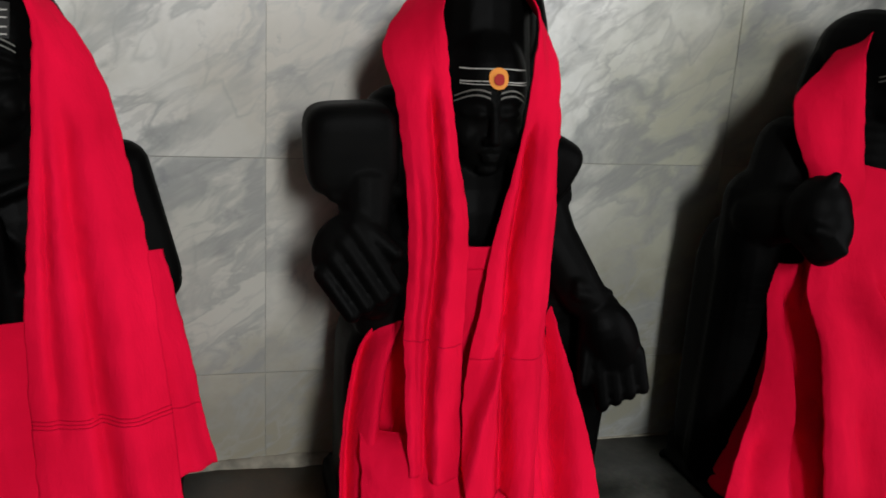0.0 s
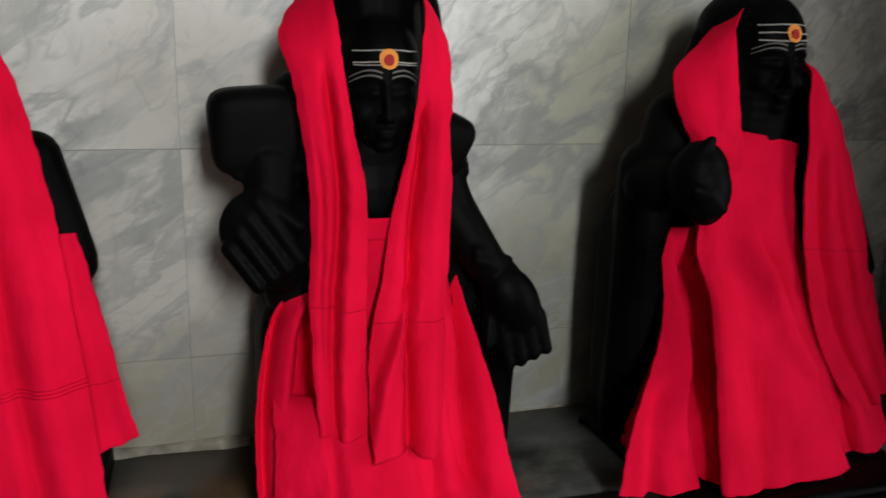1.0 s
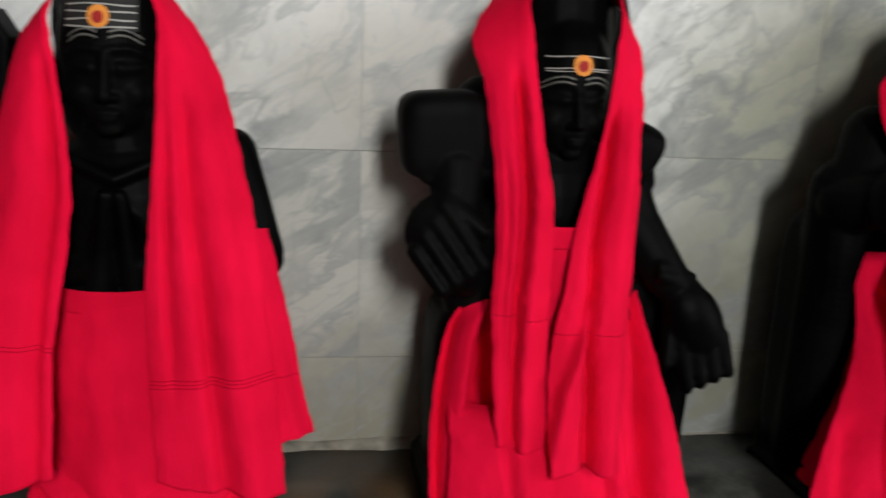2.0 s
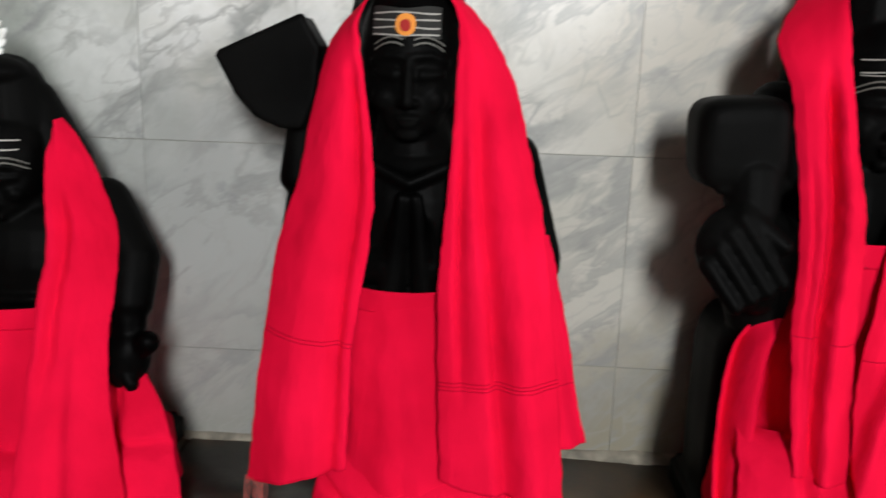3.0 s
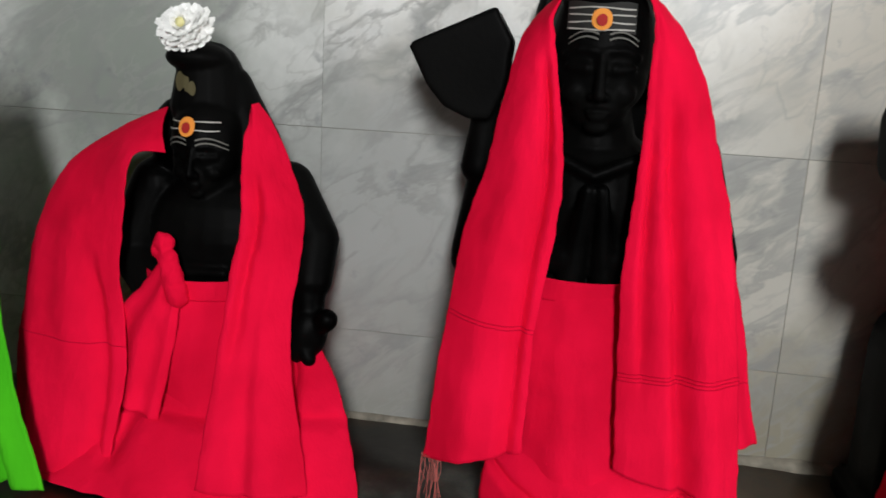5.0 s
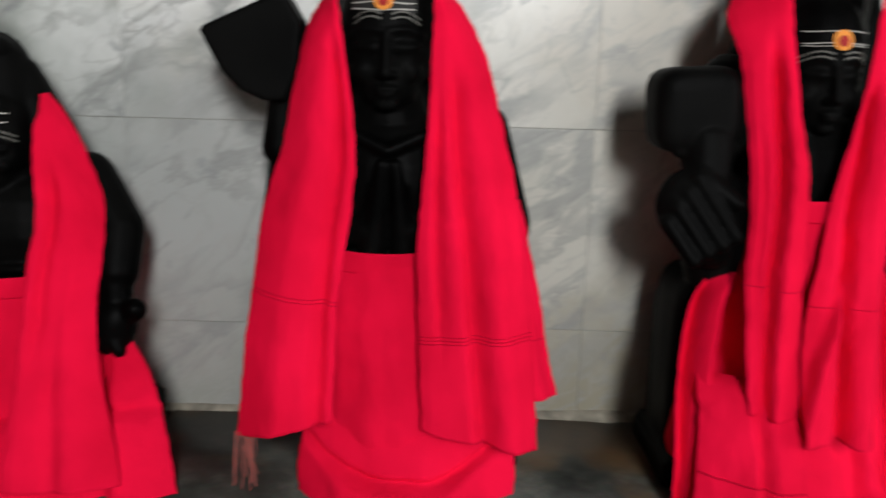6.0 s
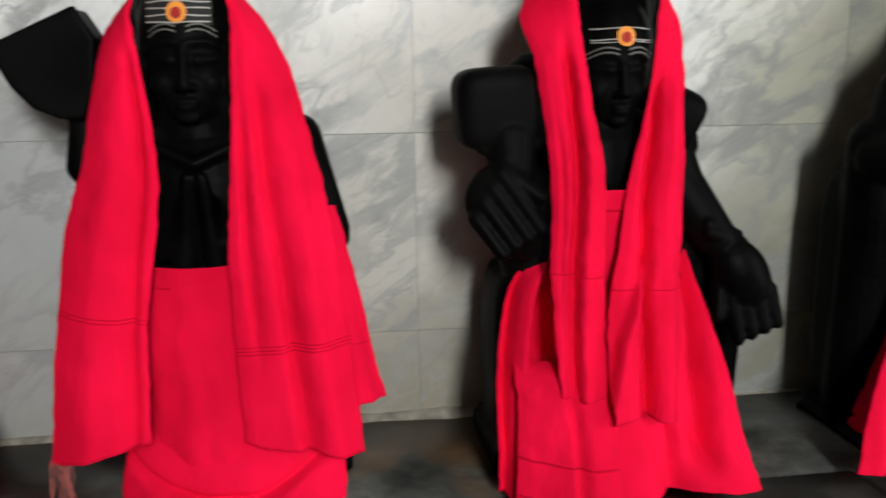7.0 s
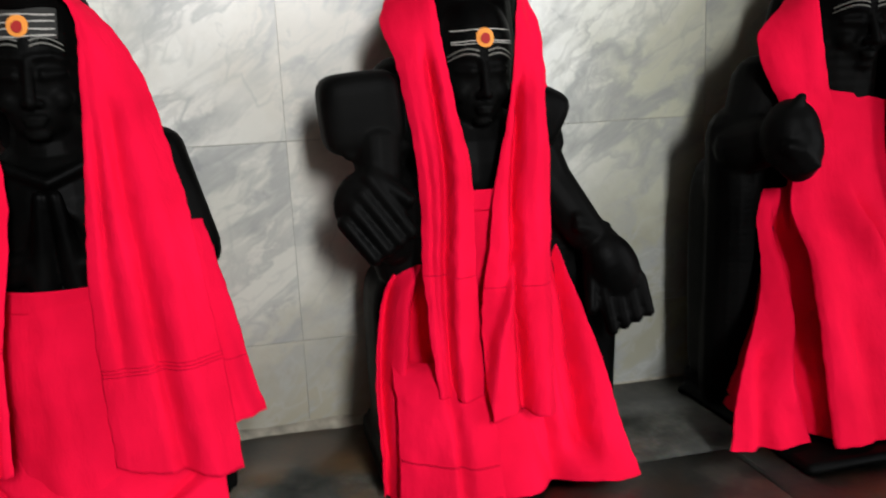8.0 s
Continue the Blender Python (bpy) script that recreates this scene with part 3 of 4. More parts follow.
def statue_clasping():
    """Figure that holds a closed fist before its breast."""
    bm = bmesh.new()
    at, r = (0.800, -0.138, 0.575), (0.060, 0.064, 0.076)
    face(bm, at, r)
    blob(bm, (0.795, -0.11, 0.60), (0.070, 0.066, 0.058))
    limb(bm, (0.795, -0.125, 0.58), (0.79, -0.125, 0.45), 0.066, 0.066)
    blob(bm, (0.81, -0.09, 0.52), (0.10, 0.05, 0.14))
    blob(bm, (0.862, -0.095, 0.53), (0.050, 0.035, 0.085))
    blob(bm, (0.868, -0.125, 0.495), (0.050, 0.030, 0.060))
    limb(bm, (0.795, -0.12, 0.52), (0.79, -0.12, 0.42), 0.055, 0.07)
    blob(bm, (0.785, -0.125, 0.37), (0.105, 0.052, 0.13))
    limb(bm, (0.685, -0.125, 0.47), (0.648, -0.15, 0.39), 0.045, 0.042)
    limb(bm, (0.638, -0.15, 0.385), (0.657, -0.215, 0.40), 0.040, 0.034)
    blob(bm, (0.656, -0.235, 0.404), (0.040, 0.034, 0.050))
    blob(bm, (0.661, -0.246, 0.388), (0.033, 0.028, 0.046))
    fingers(bm, [(0.634 + 0.008 * i, -0.262, 0.392 - 0.010 * i) for i in range(4)], [(0.652 + 0.006 * i, -0.268, 0.386 - 0.006 * i) for i in range(4)], 0.0100, 0.0085)
    limb(bm, (0.650, -0.246, 0.438), (0.660, -0.250, 0.456), 0.012, 0.006)
    limb(bm, (0.90, -0.12, 0.44), (0.965, -0.13, 0.35), 0.04, 0.036)
    limb(bm, (0.965, -0.13, 0.35), (0.985, -0.17, 0.25), 0.036, 0.028)
    limb(bm, (0.645, -0.13, 0.40), (0.645, -0.13, 0.02), 0.045, 0.05)
    cushion(bm, (0.785, -0.11, 0.18), (0.185, 0.06, 0.20), power=0.3)
    plinth(bm, 0.61, 0.97, -0.20)
    box(bm, (0.60, -0.37, LEDGE_Z), (0.98, -0.05, -0.003), bevel=0.005)
    bm = carve(bm)
    brow_marks(bm, at, r, (0.004, 0.018), ((0.011, 0.0009), (0.0, 0.0009), (-0.010, 0.0009)), 0.044)
    return thing("statue", bm, STATUE_MATERIALS, (0.79, -0.14, LEDGE_Z), "black stone figure with a fist at its breast", "statue", "row of statues")


def statue_seated():
    """Smaller figure with a tall bun of hair."""
    bm = bmesh.new()
    at, r = (-0.778, -0.165, 0.408), (0.048, 0.058, 0.060)
    face(bm, at, r)
    limb(bm, (-0.785, -0.15, 0.45), (-0.785, -0.15, 0.49), 0.052, 0.044)
    blob(bm, (-0.793, -0.165, 0.512), (0.043, 0.04, 0.02))
    limb(bm, (-0.758, -0.14, 0.476), (-0.728, -0.14, 0.40), 0.028, 0.039)
    blob(bm, (-0.84, -0.12, 0.40), (0.04, 0.05, 0.06))
    limb(bm, (-0.775, -0.15, 0.36), (-0.77, -0.15, 0.34), 0.03, 0.05)
    blob(bm, (-0.765, -0.145, 0.28), (0.105, 0.075, 0.090))
    limb(bm, (-0.765, -0.14, 0.22), (-0.765, -0.14, 0.10), 0.078, 0.085)
    limb(bm, (-0.680, -0.13, 0.348), (-0.634, -0.155, 0.285), 0.035, 0.032)
    limb(bm, (-0.634, -0.155, 0.285), (-0.632, -0.18, 0.235), 0.032, 0.029)
    blob(bm, (-0.634, -0.195, 0.165), (0.030, 0.028, 0.042), (0, 15, 0))
    limb(bm, (-0.632, -0.185, 0.23), (-0.632, -0.19, 0.19), 0.022, 0.022)
    limb(bm, (-0.615, -0.20, 0.180), (-0.602, -0.205, 0.190), 0.016, 0.015)
    limb(bm, (-0.635, -0.21, 0.16), (-0.622, -0.215, 0.138), 0.011, 0.010)
    limb(bm, (-0.865, -0.14, 0.34), (-0.90, -0.16, 0.25), 0.038, 0.032)
    limb(bm, (-0.90, -0.16, 0.25), (-0.84, -0.20, 0.20), 0.030, 0.026)
    limb(bm, (-0.80, -0.215, 0.24), (-0.74, -0.215, 0.242), 0.007, 0.007)
    plinth(bm, -0.91, -0.62, -0.25)
    bm = carve(bm)
    brow_marks(bm, at, r, (-0.006, 0.020), ((0.006, 0.0009), (-0.004, 0.0009)), 0.038)
    for k, (ox, oz, w) in enumerate(((-0.016, 0.004, 0.011), (-0.004, -0.004, 0.008))):
        def smear(s, ox=ox, oz=oz, w=w):
            px, pz = w * math.cos(math.pi * s), w * math.sin(math.pi * s) * (1 + 0.3 * math.sin(9 * s + ox * 300))
            return (ox + px, oz - pz), (ox + px, oz + pz)
        paint(bm, (-0.785, -0.15, 0.478), (0.049, 0.049, 0.06), smear, 6, 0.003, steps=20)
    return thing("statue", bm, STATUE_MATERIALS + [BROWN], (-0.765, -0.14, LEDGE_Z), "smaller black stone figure with a tall bun", "statue", "row of statues")


for standing, carved in (("praying", statue_praying), ("giving", statue_giving), ("clasping", statue_clasping), ("seated", statue_seated)):
    carved()


# ---- cloth ----
def level(at, z0, z1, height):
    """A strip across a fall, at the height z0 on its one edge and z1 on the other."""
    def strip(u, v):
        goal, lo, hi = z0 + (z1 - z0) * u - height * v, 0.3, 1.0
        for _ in range(14):
            mid = (lo + hi) / 2
            lo, hi = (mid, hi) if at(u, mid).z > goal else (lo, mid)
        return at(u, lo)
    return strip


def cloth_thing(name, surfaces, base, label, category, group, mat=RED, stitches=()):
    """One cloth of several falls; stitches: which fall, and its height on both edges."""
    bm = bmesh.new()
    for at, nu, nv in surfaces:
        sheet(bm, at, nu, nv)
    ob = thick(thing(name, bm, mat, base, label, category, group))
    for k, z0, z1, lines in stitches:
        at = surfaces[k][0]
        for drop in [0.0042 * i for i in range(lines)]:
            bm = bmesh.new()
            sheet(bm, level(at, z0 - drop, z1 - drop, 0.0013), 60, 1, lift=0.0012)
            thick(part("hem_stitch", bm, STITCH, ob, "darker stitched line across the cloth"), 0.0008)
    return ob


def skirt_thing(rows, base, label, panels=(), stitches=(), **kw):
    bm = bmesh.new()
    sheet(bm, skirt(rows, **kw), 190, 70)
    ob = thick(thing("dhoti", bm, RED, base, label, "dhoti", "red cloths"))
    band = [(rows[0][0] + 0.004, *rows[0][1:3], rows[0][3] + 0.003, rows[0][4] + 0.003), (rows[0][0] - 0.022, *rows[0][1:3], rows[0][3] + 0.006, rows[0][4] + 0.005)]
    bm = bmesh.new()
    sheet(bm, skirt(band, pleat=0.0), 90, 6)
    thick(part("waistband", bm, RED, ob), 0.003)
    for at in panels:
        bm = bmesh.new()
        sheet(bm, at, 90, 90)
        panel = thick(part("front_panel", bm, RED, ob))
        for v in stitches if at is panels[-1] else ():
            bm = bmesh.new()
            sheet(bm, at, 40, 1, v, v + 0.008, 0.02, 0.98, lift=0.0018)
            thick(part("hem_stitch", bm, STITCH, panel, "darker stitched line across the cloth"), 0.0008)
    return ob


# praying figure
standing = "praying"
skirt_thing([(0.280, -0.287, -0.140, 0.085, 0.086), (0.20, -0.275, -0.145, 0.105, 0.105), (0.10, -0.262, -0.150, 0.125, 0.115), (0.0, -0.255, -0.155, 0.134, 0.120), (-0.010, -0.255, -0.155, 0.134, 0.120)],
            (-0.27, -0.14, LEDGE_Z), "red cotton dhoti wrapped round the praying figure", pleat=0.002,
            panels=[fall([(-0.372, -0.150, 0.272), (-0.368, -0.170, 0.20), (-0.380, -0.205, 0.10), (-0.388, -0.245, 0.03), (-0.385, -0.265, -0.010)],
                         [(-0.200, -0.150, 0.280), (-0.165, -0.170, 0.20), (-0.132, -0.205, 0.10), (-0.120, -0.245, 0.03), (-0.122, -0.265, -0.010)], 0.040, 0.003, 1.6, 0.4, crease=(0.008, 0.045, 0.016))])
PRAYING_SHAWL = cloth_thing("shawl", [
    (fall([(-0.290, -0.07, 0.655), (-0.344, -0.14, 0.612), (-0.380, -0.165, 0.561), (-0.397, -0.19, 0.491), (-0.409, -0.21, 0.409), (-0.428, -0.235, 0.332), (-0.441, -0.265, 0.208), (-0.456, -0.285, 0.069)],
          [(-0.290, -0.195, 0.648), (-0.341, -0.190, 0.600), (-0.340, -0.205, 0.539), (-0.324, -0.225, 0.456), (-0.320, -0.24, 0.389), (-0.331, -0.26, 0.294), (-0.338, -0.275, 0.220), (-0.342, -0.29, 0.093)], 0.014, 0.003, 1.2, 0.5,
          ridges=((0.66, 0.86, -0.008, 0.010, 0.007, 0.25, 1.0), (0.30, 0.42, 0.005, 0.02, 0.02, 0.3, 1.0))), 70, 120),
    (fall([(-0.290, -0.195, 0.648), (-0.238, -0.190, 0.600), (-0.234, -0.21, 0.510), (-0.241, -0.235, 0.396), (-0.245, -0.25, 0.298), (-0.243, -0.27, 0.199), (-0.238, -0.285, 0.078)],
          [(-0.290, -0.07, 0.655), (-0.222, -0.14, 0.605), (-0.178, -0.165, 0.540), (-0.150, -0.19, 0.450), (-0.132, -0.22, 0.375), (-0.116, -0.25, 0.250), (-0.096, -0.275, 0.055)], 0.016, 0.004, 1.3, 2.0,
          ridges=((0.34, 0.52, -0.009, 0.008, 0.014, 0.3, 1.0), (0.10, 0.22, -0.005, 0.006, 0.010, 0.35, 0.9), (0.72, 0.80, 0.006, 0.02, 0.012, 0.3, 1.0))), 76, 120),
    (fall([(-0.150, -0.19, 0.350), (-0.138, -0.205, 0.27), (-0.128, -0.215, 0.18), (-0.122, -0.222, 0.088)],
          [(-0.120, -0.165, 0.345), (-0.101, -0.178, 0.27), (-0.082, -0.19, 0.18), (-0.063, -0.198, 0.093)], 0.004, 0.004, 1.5, 1.0), 20, 50)],
    (-0.28, -0.2, 0.3), "red cotton shawl hooded over the praying figure", "shawl", "red cloths",
    stitches=((0, 0.248, 0.235, 2), (1, 0.195, 0.200, 3), (2, 0.175, 0.170, 1)))



def loose_threads(x, y, z, count, seed):
    """A few pulled threads that hang from a shawl's corner."""
    rng = random.Random(seed)
    bm = bmesh.new()
    for _ in range(count):
        a = Vector((x + rng.uniform(-0.010, 0.014), y + rng.uniform(-0.004, 0.004), z + rng.uniform(0.0, 0.006)))
        b = a + Vector((rng.uniform(-0.006, 0.006), rng.uniform(-0.006, 0.004), -rng.uniform(0.03, 0.075)))
        c = a.lerp(b, 0.5) + Vector((rng.uniform(-0.006, 0.006), 0, 0))
        ring = []
        for k in range(9):
            p = glide([a, c, b], k / 8)
            ring.append([bm.verts.new(p + Vector((0.0005 * math.cos(q), 0.0005 * math.sin(q), 0))) for q in (0, 2.1, 4.2)])
        for r0, r1 in zip(ring, ring[1:]):
            for q in range(3):
                bm.faces.new((r0[q], r0[(q + 1) % 3], r1[(q + 1) % 3], r1[q]))
    return bm


part("loose_threads", loose_threads(-0.448, -0.287, 0.072, 16, 3), THREAD, PRAYING_SHAWL, "pale frayed threads at the corner")

# giving figure
standing = "giving"
skirt_thing([(0.362, 0.236, -0.140, 0.072, 0.082), (0.305, 0.24, -0.140, 0.092, 0.088), (0.245, 0.24, -0.145, 0.112, 0.10), (0.14, 0.242, -0.155, 0.132, 0.112), (0.04, 0.246, -0.165, 0.145, 0.125), (-0.010, 0.248, -0.17, 0.150, 0.130)],
            (0.245, -0.14, LEDGE_Z), "red cotton dhoti flaring below the giving figure",
            panels=[fall([(0.205, -0.172, 0.318), (0.119, -0.205, 0.258), (0.091, -0.235, 0.175), (0.083, -0.265, 0.100), (0.080, -0.30, -0.004)],
                         [(0.330, -0.170, 0.330), (0.354, -0.205, 0.255), (0.374, -0.24, 0.168), (0.391, -0.28, 0.066), (0.405, -0.318, -0.010)], 0.014, 0.006, 2.2, 0.9,
                         ridges=((0.19, 0.17, -0.036, 0.013, 0.012, 0.02, 0.70), (0.035, 0.02, -0.018, 0.006, 0.006, 0.2, 1.0), (0.11, 0.10, 0.014, 0.014, 0.008, 0.15, 0.68),
                                 (0.93, 0.80, -0.026, 0.020, 0.016, 0.0, 0.95), (0.60, 0.66, -0.016, 0.016, 0.022, 0.1, 1.0))),
                    fall([(0.104, -0.238, 0.158), (0.103, -0.262, 0.146), (0.099, -0.294, 0.08), (0.093, -0.322, -0.010)], [(0.214, -0.262, 0.150), (0.212, -0.298, 0.134), (0.214, -0.330, 0.07), (0.214, -0.354, -0.011)], 0.012, 0.002, 1.5, 0.3,
                         ridges=((0.50, 0.62, -0.005, 0.006, 0.010, 0.1, 1.0),))],
            stitches=(0.76, 0.90), pleat=0.004, folds=9)
cloth_thing("shawl", [
    (fall([(0.245, -0.06, 0.690), (0.170, -0.115, 0.642), (0.131, -0.16, 0.588), (0.140, -0.19, 0.538), (0.148, -0.20, 0.481), (0.154, -0.215, 0.419), (0.152, -0.245, 0.331), (0.148, -0.26, 0.281), (0.147, -0.28, 0.217), (0.150, -0.305, 0.124)],
          [(0.245, -0.15, 0.700), (0.193, -0.185, 0.640), (0.197, -0.195, 0.580), (0.200, -0.205, 0.530), (0.208, -0.212, 0.478), (0.217, -0.23, 0.405), (0.217, -0.25, 0.334), (0.213, -0.265, 0.274), (0.208, -0.285, 0.205), (0.208, -0.305, 0.124)], 0.008, 0.003, 1.0, 1.2,
          ridges=((0.78, 0.32, -0.010, 0.008, 0.006, 0.24, 1.0), (0.90, 0.44, 0.006, 0.004, 0.018, 0.28, 1.0), (0.24, 0.16, -0.003, 0.004, 0.004, 0.45, 1.0))), 80, 130),
    (fall([(0.245, -0.15, 0.700), (0.296, -0.185, 0.636), (0.294, -0.20, 0.560), (0.287, -0.205, 0.503), (0.272, -0.21, 0.440), (0.246, -0.235, 0.355), (0.234, -0.25, 0.305), (0.218, -0.27, 0.250), (0.208, -0.29, 0.195), (0.206, -0.318, 0.098)],
          [(0.245, -0.06, 0.690), (0.312, -0.12, 0.638), (0.338, -0.16, 0.580), (0.338, -0.18, 0.530), (0.336, -0.195, 0.475), (0.326, -0.22, 0.350), (0.320, -0.235, 0.301), (0.311, -0.255, 0.250), (0.302, -0.28, 0.186), (0.290, -0.312, 0.097)], 0.008, 0.003, 1.2, 0.2,
          ridges=((0.08, 0.60, -0.015, 0.010, 0.006, 0.30, 1.0), (1.95, -0.05, 0.013, 0.004, 0.018, 0.66, 1.0), (0.55, 0.85, 0.006, 0.016, 0.016, 0.3, 1.0))), 90, 130)],
    (0.245, -0.2, 0.3), "narrow red cotton shawl crossing below the breast", "shawl", "red cloths",
    stitches=((0, 0.272, 0.266, 1), (1, 0.250, 0.246, 1)))

# clasping figure
standing = "clasping"
skirt_thing([(0.440, 0.798, -0.125, 0.062, 0.060), (0.39, 0.79, -0.130, 0.075, 0.070), (0.31, 0.785, -0.135, 0.095, 0.085), (0.2, 0.79, -0.15, 0.130, 0.100), (0.08, 0.80, -0.16, 0.170, 0.120), (0.002, 0.805, -0.17, 0.195, 0.135)],
            (0.79, -0.14, LEDGE_Z), "red cotton wrap covering the clasping figure from the breast",
            panels=[fall([(0.652, -0.165, 0.325), (0.646, -0.19, 0.240), (0.624, -0.22, 0.170), (0.588, -0.25, 0.108), (0.553, -0.28, 0.062), (0.532, -0.31, 0.002)],
                         [(0.700, -0.165, 0.325), (0.708, -0.19, 0.240), (0.720, -0.22, 0.170), (0.725, -0.25, 0.108), (0.730, -0.28, 0.062), (0.735, -0.31, 0.002)], 0.012, 0.004, 1.4, 0.2,
                         ridges=((0.52, 0.60, -0.022, 0.008, 0.014, 0.05, 1.0), (0.36, 0.44, 0.008, 0.020, 0.006, 0.15, 0.9), (0.12, 0.20, -0.008, 0.010, 0.014, 0.5, 1.0))),
                    fall([(0.872, -0.15, 0.30), (0.850, -0.19, 0.235), (0.842, -0.225, 0.16), (0.840, -0.265, 0.085), (0.838, -0.30, 0.003)],
                         [(0.925, -0.13, 0.30), (0.945, -0.165, 0.235), (0.965, -0.20, 0.16), (0.985, -0.235, 0.085), (1.000, -0.265, 0.003)], 0.012, 0.005, 1.5, 1.1,
                         ridges=((0.35, 0.42, -0.016, 0.012, 0.012, 0.1, 1.0),)),
                    fall([(0.738, -0.178, 0.462), (0.705, -0.192, 0.395), (0.678, -0.21, 0.310), (0.678, -0.245, 0.236), (0.671, -0.275, 0.162), (0.665, -0.30, 0.097), (0.659, -0.335, 0.002)],
                         [(0.858, -0.172, 0.440), (0.842, -0.190, 0.398), (0.832, -0.212, 0.310), (0.822, -0.238, 0.236), (0.828, -0.265, 0.155), (0.848, -0.292, 0.090), (0.872, -0.325, 0.002)], 0.016, 0.004, 1.3, 0.8,
                         ridges=((0.10, 1.40, 0.012, 0.030, 0.005, 0.28, 0.80), (0.16, 1.46, -0.010, 0.005, 0.016, 0.28, 0.75), (0.05, 0.04, 0.008, 0.010, 0.03, 0.35, 1.0), (0.45, 0.30, -0.007, 0.012, 0.02, 0.6, 1.0)))],
            stitches=(), pleat=0.005, folds=8)
cloth_thing("shawl", [
    (fall([(0.775, -0.10, 0.630), (0.711, -0.14, 0.588), (0.671, -0.155, 0.560), (0.650, -0.165, 0.535), (0.650, -0.18, 0.494), (0.668, -0.19, 0.448), (0.700, -0.178, 0.385)],
          [(0.760, -0.15, 0.630), (0.728, -0.185, 0.598), (0.727, -0.19, 0.553), (0.732, -0.195, 0.510), (0.736, -0.20, 0.465), (0.744, -0.203, 0.420), (0.752, -0.182, 0.360)], 0.012, 0.003, 1.0, 0.0,
          ridges=((0.75, 0.85, 0.004, 0.02, 0.02, 0.2, 0.8),)), 50, 80),
    (fall([(0.843, -0.14, 0.565), (0.846, -0.19, 0.546), (0.844, -0.20, 0.495), (0.842, -0.212, 0.440), (0.833, -0.222, 0.390), (0.833, -0.232, 0.310), (0.842, -0.242, 0.240), (0.857, -0.250, 0.170), (0.888, -0.262, 0.105), (0.930, -0.272, 0.048)],
          [(0.850, -0.09, 0.565), (0.885, -0.15, 0.533), (0.912, -0.16, 0.500), (0.930, -0.165, 0.470), (0.952, -0.17, 0.415), (0.970, -0.175, 0.355), (0.988, -0.182, 0.290), (1.005, -0.19, 0.225), (1.022, -0.20, 0.150), (1.036, -0.215, 0.075)], 0.014, 0.004, 1.5, 2.4,
          ridges=((0.18, 0.30, -0.010, 0.008, 0.012, 0.3, 1.0), (0.52, 0.62, -0.008, 0.014, 0.010, 0.35, 1.0))), 66, 120)],
    (0.8, -0.2, 0.35), "red cotton shawl over head and arm of the clasping figure", "shawl", "red cloths",
    stitches=((1, 0.30, 0.28, 1),))

# seated figure
standing = "seated"
skirt_thing([(0.232, -0.775, -0.150, 0.090, 0.092), (0.17, -0.78, -0.150, 0.120, 0.100), (0.10, -0.77, -0.155, 0.140, 0.105), (0.04, -0.765, -0.155, 0.155, 0.11), (-0.014, -0.76, -0.16, 0.160, 0.115)],
            (-0.765, -0.14, LEDGE_Z), "crumpled red cotton dhoti tied round the seated figure", crease=(0.035, 0.015), pleat=0.006, folds=9,
            panels=[fall([(-0.860, -0.18, 0.212), (-0.90, -0.21, 0.12), (-0.935, -0.25, 0.05), (-0.955, -0.325, -0.014)], [(-0.690, -0.17, 0.245), (-0.605, -0.20, 0.140), (-0.567, -0.235, 0.078), (-0.527, -0.305, -0.014)], 0.030, 0.006, 2.0, 1.4, crease=(0.055, 0.012, 0.009),
                         ridges=((0.30, 0.22, -0.010, 0.010, 0.014, 0.1, 0.9), (0.86, 0.80, -0.012, 0.014, 0.010, 0.2, 1.0)))])
cloth_thing("shawl", [
    (fall([(-0.835, -0.170, 0.447), (-0.925, -0.145, 0.410), (-0.988, -0.16, 0.358), (-1.022, -0.185, 0.280), (-1.012, -0.24, 0.178), (-1.000, -0.28, 0.085), (-0.985, -0.318, -0.006)],
          [(-0.815, -0.220, 0.394), (-0.856, -0.227, 0.386), (-0.866, -0.23, 0.311), (-0.872, -0.24, 0.238), (-0.858, -0.255, 0.190), (-0.842, -0.285, 0.105), (-0.856, -0.310, -0.004)], 0.014, 0.004, 1.2, 0.7,
          ridges=((0.62, 0.86, -0.007, 0.012, 0.008, 0.45, 1.0), (0.40, 0.55, 0.005, 0.03, 0.02, 0.3, 1.0))), 70, 120),
    (fall([(-0.716, -0.172, 0.456), (-0.714, -0.198, 0.425), (-0.714, -0.212, 0.385), (-0.711, -0.225, 0.306), (-0.718, -0.245, 0.244), (-0.721, -0.275, 0.161), (-0.722, -0.345, 0.004)],
          [(-0.712, -0.165, 0.459), (-0.690, -0.167, 0.430), (-0.668, -0.165, 0.385), (-0.645, -0.178, 0.330), (-0.642, -0.200, 0.260), (-0.640, -0.235, 0.17), (-0.588, -0.325, 0.004)], 0.012, 0.004, 1.3, 1.9,
          ridges=((0.30, 0.18, -0.007, 0.007, 0.012, 0.3, 0.9), (0.66, 0.42, -0.004, 0.012, 0.012, 0.55, 1.0))), 66, 120)],
    (-0.8, -0.2, 0.2), "red cotton shawl hung round the seated figure's shoulders", "shawl", "red cloths",
    stitches=((0, 0.155, 0.150, 1),))


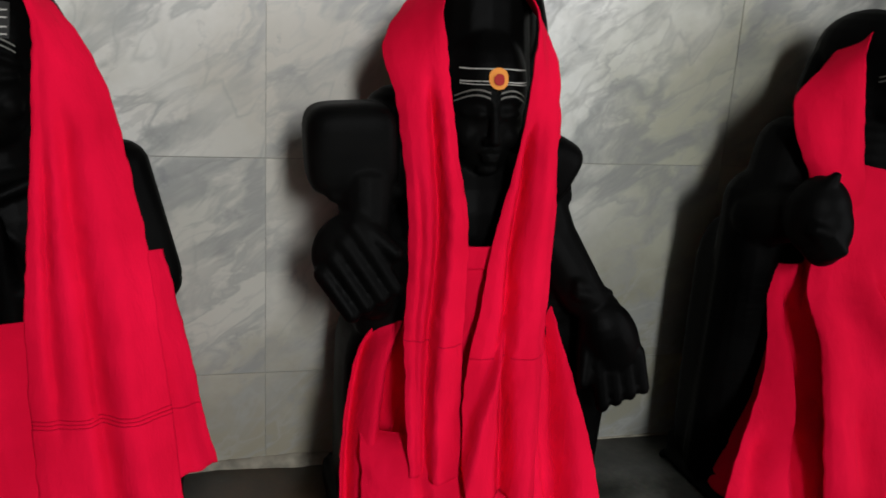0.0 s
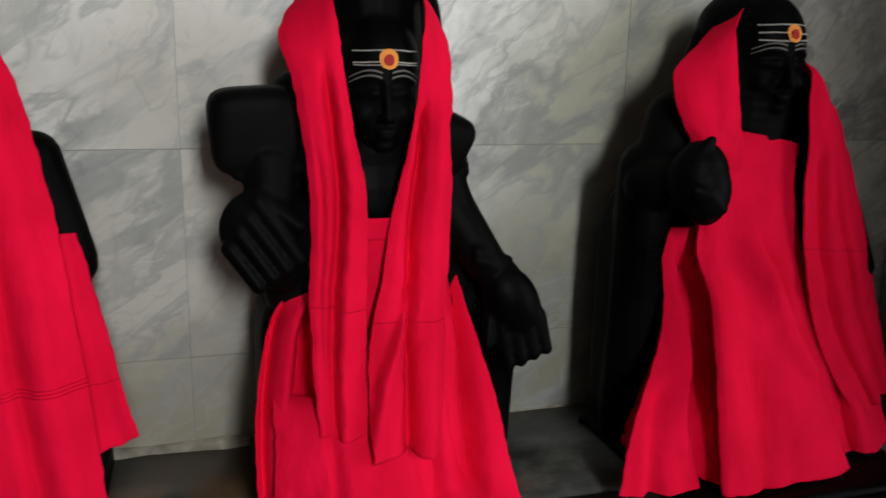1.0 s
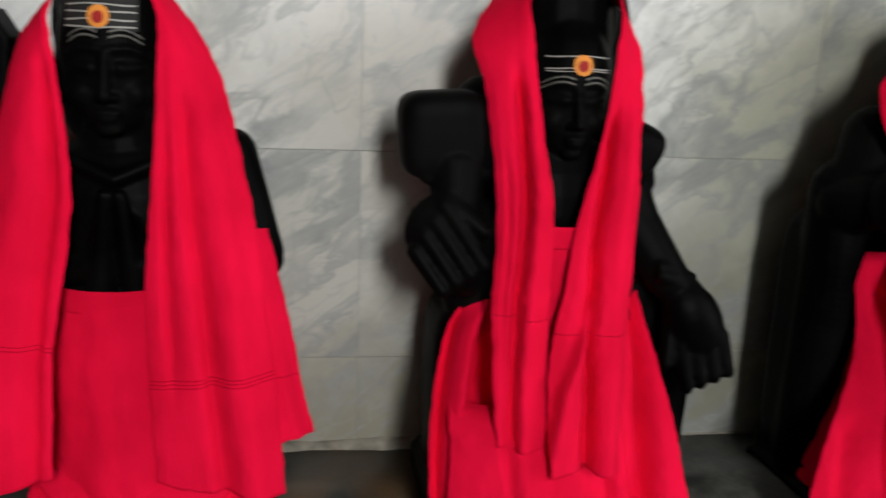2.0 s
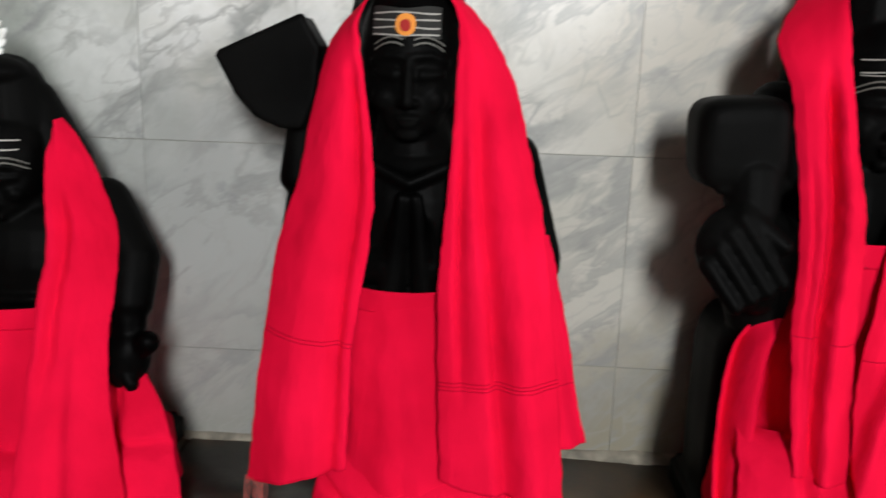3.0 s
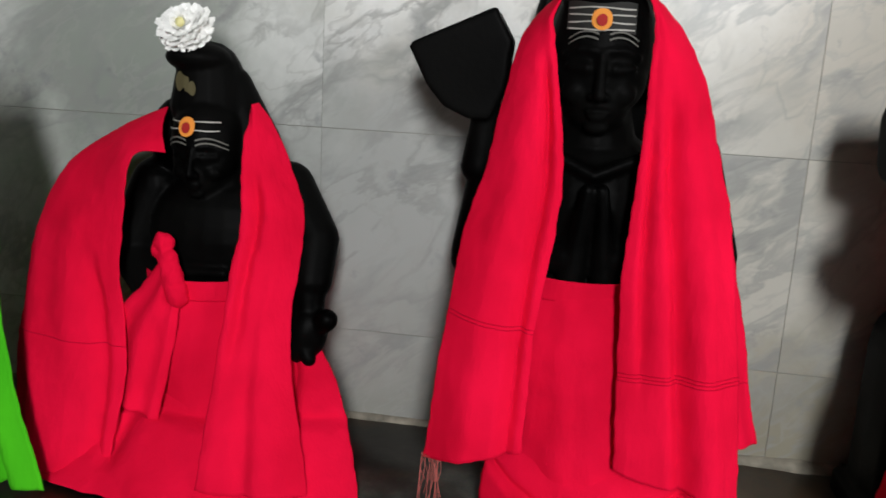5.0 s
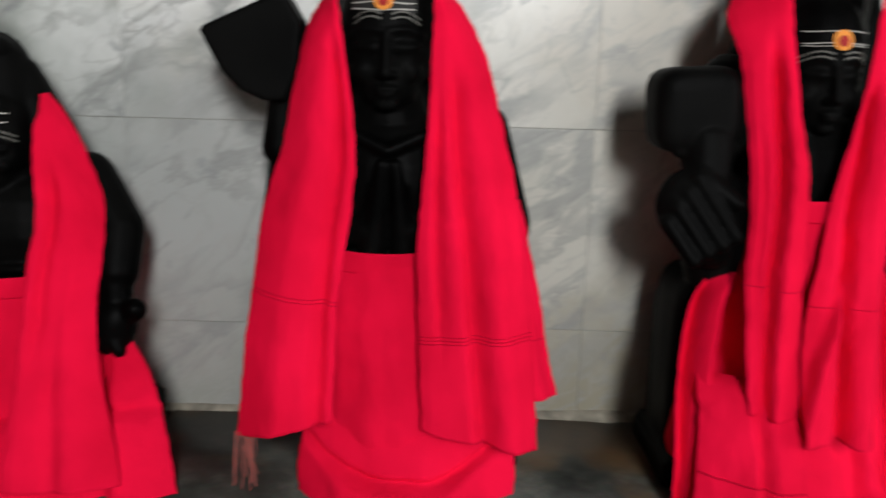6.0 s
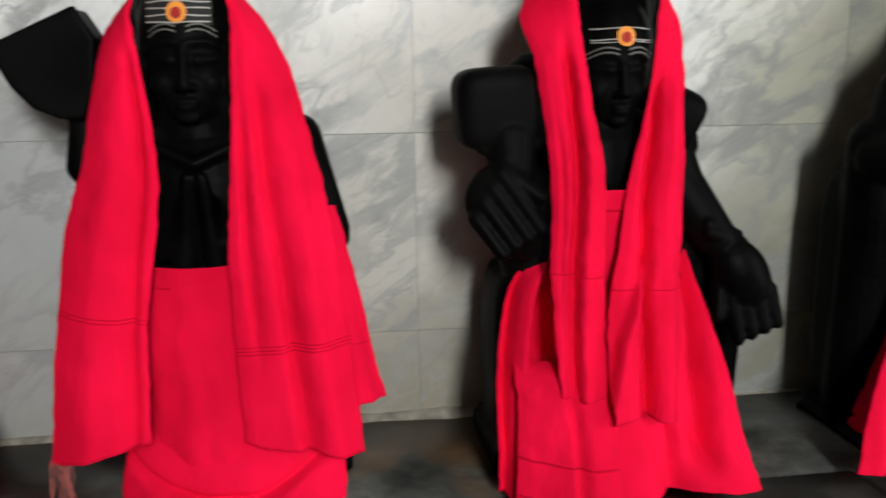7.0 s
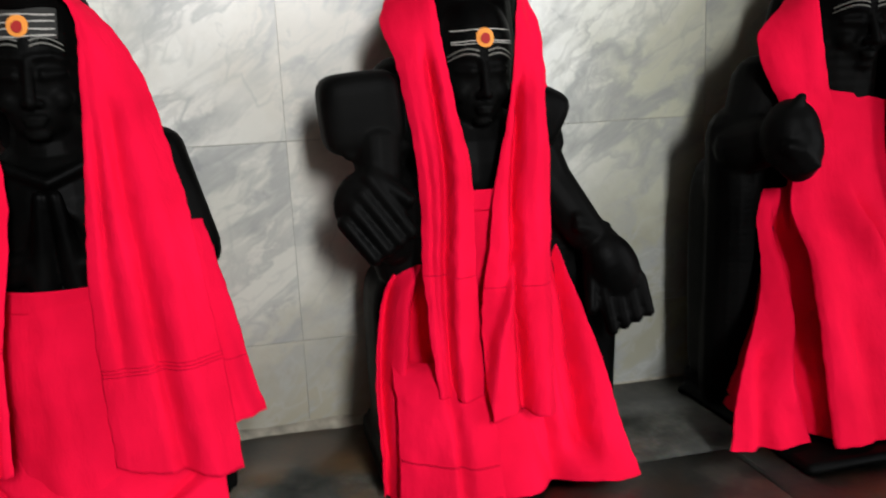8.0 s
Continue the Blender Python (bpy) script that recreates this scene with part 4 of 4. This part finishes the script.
def knot():
    """The twisted end of the cloth that is tied in a knot on the breast."""
    bm = bmesh.new()
    blob(bm, (-0.808, -0.243, 0.283), (0.014, 0.012, 0.014))
    blob(bm, (-0.800, -0.248, 0.262), (0.012, 0.011, 0.016), (0, 25, 0))
    blob(bm, (-0.815, -0.240, 0.270), (0.010, 0.010, 0.014), (0, -30, 0))
    limb(bm, (-0.800, -0.246, 0.26), (-0.787, -0.250, 0.218), 0.013, 0.016)
    bm = carve(bm, 0.0025)
    for v in bm.verts:
        v.co += 0.0025 * noise.noise_vector(v.co * 90)
    thing("cloth_knot", bm, RED, (-0.795, -0.24, 0.21), "knotted red cloth end on the seated figure's breast", "cloth knot", "red cloths")
    bm = bmesh.new()
    sheet(bm, fall([(-0.812, -0.238, 0.262), (-0.838, -0.245, 0.225), (-0.868, -0.250, 0.185), (-0.880, -0.262, 0.09)], [(-0.785, -0.25, 0.235), (-0.785, -0.255, 0.19), (-0.790, -0.262, 0.14), (-0.80, -0.280, 0.06)], 0.010, 0.006, 2.0, 0.4), 30, 50)
    thick(thing("cloth_end", bm, RED, (-0.82, -0.25, 0.1), "loose red cloth end hanging from the knot", "cloth", "red cloths"))


knot()


def green_cloth():
    at = fall([(-1.14, -0.24, 0.52), (-1.16, -0.27, 0.36), (-1.18, -0.28, 0.17), (-1.20, -0.30, -0.008)],
              [(-1.03, -0.27, 0.52), (-0.980, -0.285, 0.36), (-0.966, -0.305, 0.17), (-0.905, -0.335, -0.008)], 0.02, 0.008, 3.0, 0.6,
              ridges=((0.80, 0.82, -0.016, 0.010, 0.008, 0.2, 1.0),))
    bm = bmesh.new()
    sheet(bm, at, 50, 70)
    thick(thing("green_cloth", bm, GREEN, (-1.05, -0.28, LEDGE_Z), "bright green cotton cloth hanging down to the ledge", "cloth"))


standing = ""
green_cloth()
standing = "seated"


def flower():
    """A white chrysanthemum."""
    middle = Vector((-0.800, -0.185, 0.546))
    centre = stand(middle)
    bm = bmesh.new()
    blob(bm, middle, (0.020, 0.018, 0.018), seg=16)
    ob = thing("flower", bm, PETAL, centre, "white chrysanthemum on the seated figure's bun", "flower")
    bm = bmesh.new()
    rows = []
    for j in range(5):
        v = j / 4
        w = 0.0052 * math.sin(math.pi * (0.16 + 0.72 * v)) ** 0.6
        rows.append([bm.verts.new((k * w, 0.023 * v, 0.004 * v * v + 0.0016 * abs(k))) for k in (-1, 0, 1)])
    for a, b in zip(rows, rows[1:]):
        for k in range(2):
            bm.faces.new((a[k], a[k + 1], b[k + 1], b[k]))
    petal = bpy.data.meshes.new("petal")
    bm.to_mesh(petal)
    bm.free()
    petal.materials.append(PETAL)
    rng = random.Random(4)
    for ring, (count, tilt, out, size) in enumerate(((22, 0, 0.017, 1.05), (20, 8, 0.014, 1.0), (18, 17, 0.010, 0.95), (13, 28, 0.006, 0.8), (9, 45, 0.003, 0.6))):
        for i in range(count):
            p = new("petal", petal)
            p.parent = ob
            turn = 360 * (i + 0.5 * (ring % 2)) / count + rng.uniform(-7, 7)
            m = pose(0, 0, 0, 68, 0, 0) @ pose(0, 0, 0, 0, 0, turn) @ pose(0, out * 0.9, 0.0036 * ring, tilt + rng.uniform(-8, 8), rng.uniform(-15, 15), 0)
            p.matrix_basis = Matrix.Diagonal((1.0, 1.0, 0.80, 1)) @ m @ Matrix.Diagonal((size * 1.5, size * rng.uniform(0.86, 1.12), size * 0.8, 1))
    bm = bmesh.new()
    blob(bm, middle + Vector((0.0, -0.019, 0.008)), (0.006, 0.005, 0.006), seg=12)
    part("flower_centre", bm, POLLEN, ob, "pale yellow centre")


flower()
standing = ""


# ---- marble tiles of the wall ----
def tiles():
    width, height, gap = 0.67, 0.30, 0.0013
    bounds = [LEDGE_Z] + [0.12 + height * k for k in range(9)] + [CEIL_Z]
    shared = {}
    rng = random.Random(8)
    for lo, hi in zip(bounds, bounds[1:]):
        size = round(hi - lo, 4)
        if size < 0.02:
            continue
        if size not in shared:
            bm = bmesh.new()
            box(bm, (-width / 2 + 0.0003, 0.0, -size / 2 + gap / 2), (width / 2 - 0.0003, 0.0055, size / 2 - gap / 2), bevel=0.0004)
            data = bpy.data.meshes.new("tile")
            bm.to_mesh(data)
            bm.free()
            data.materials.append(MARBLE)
            shared[size] = data
        for c in range(-4, 4):
            ob = new("tile", shared[size])
            ob.parent = NORTH
            ob.location = Vector(((c + 0.5) * width, rng.uniform(-0.0006, 0.0003), (lo + hi) / 2)) - NORTH.location


tiles()
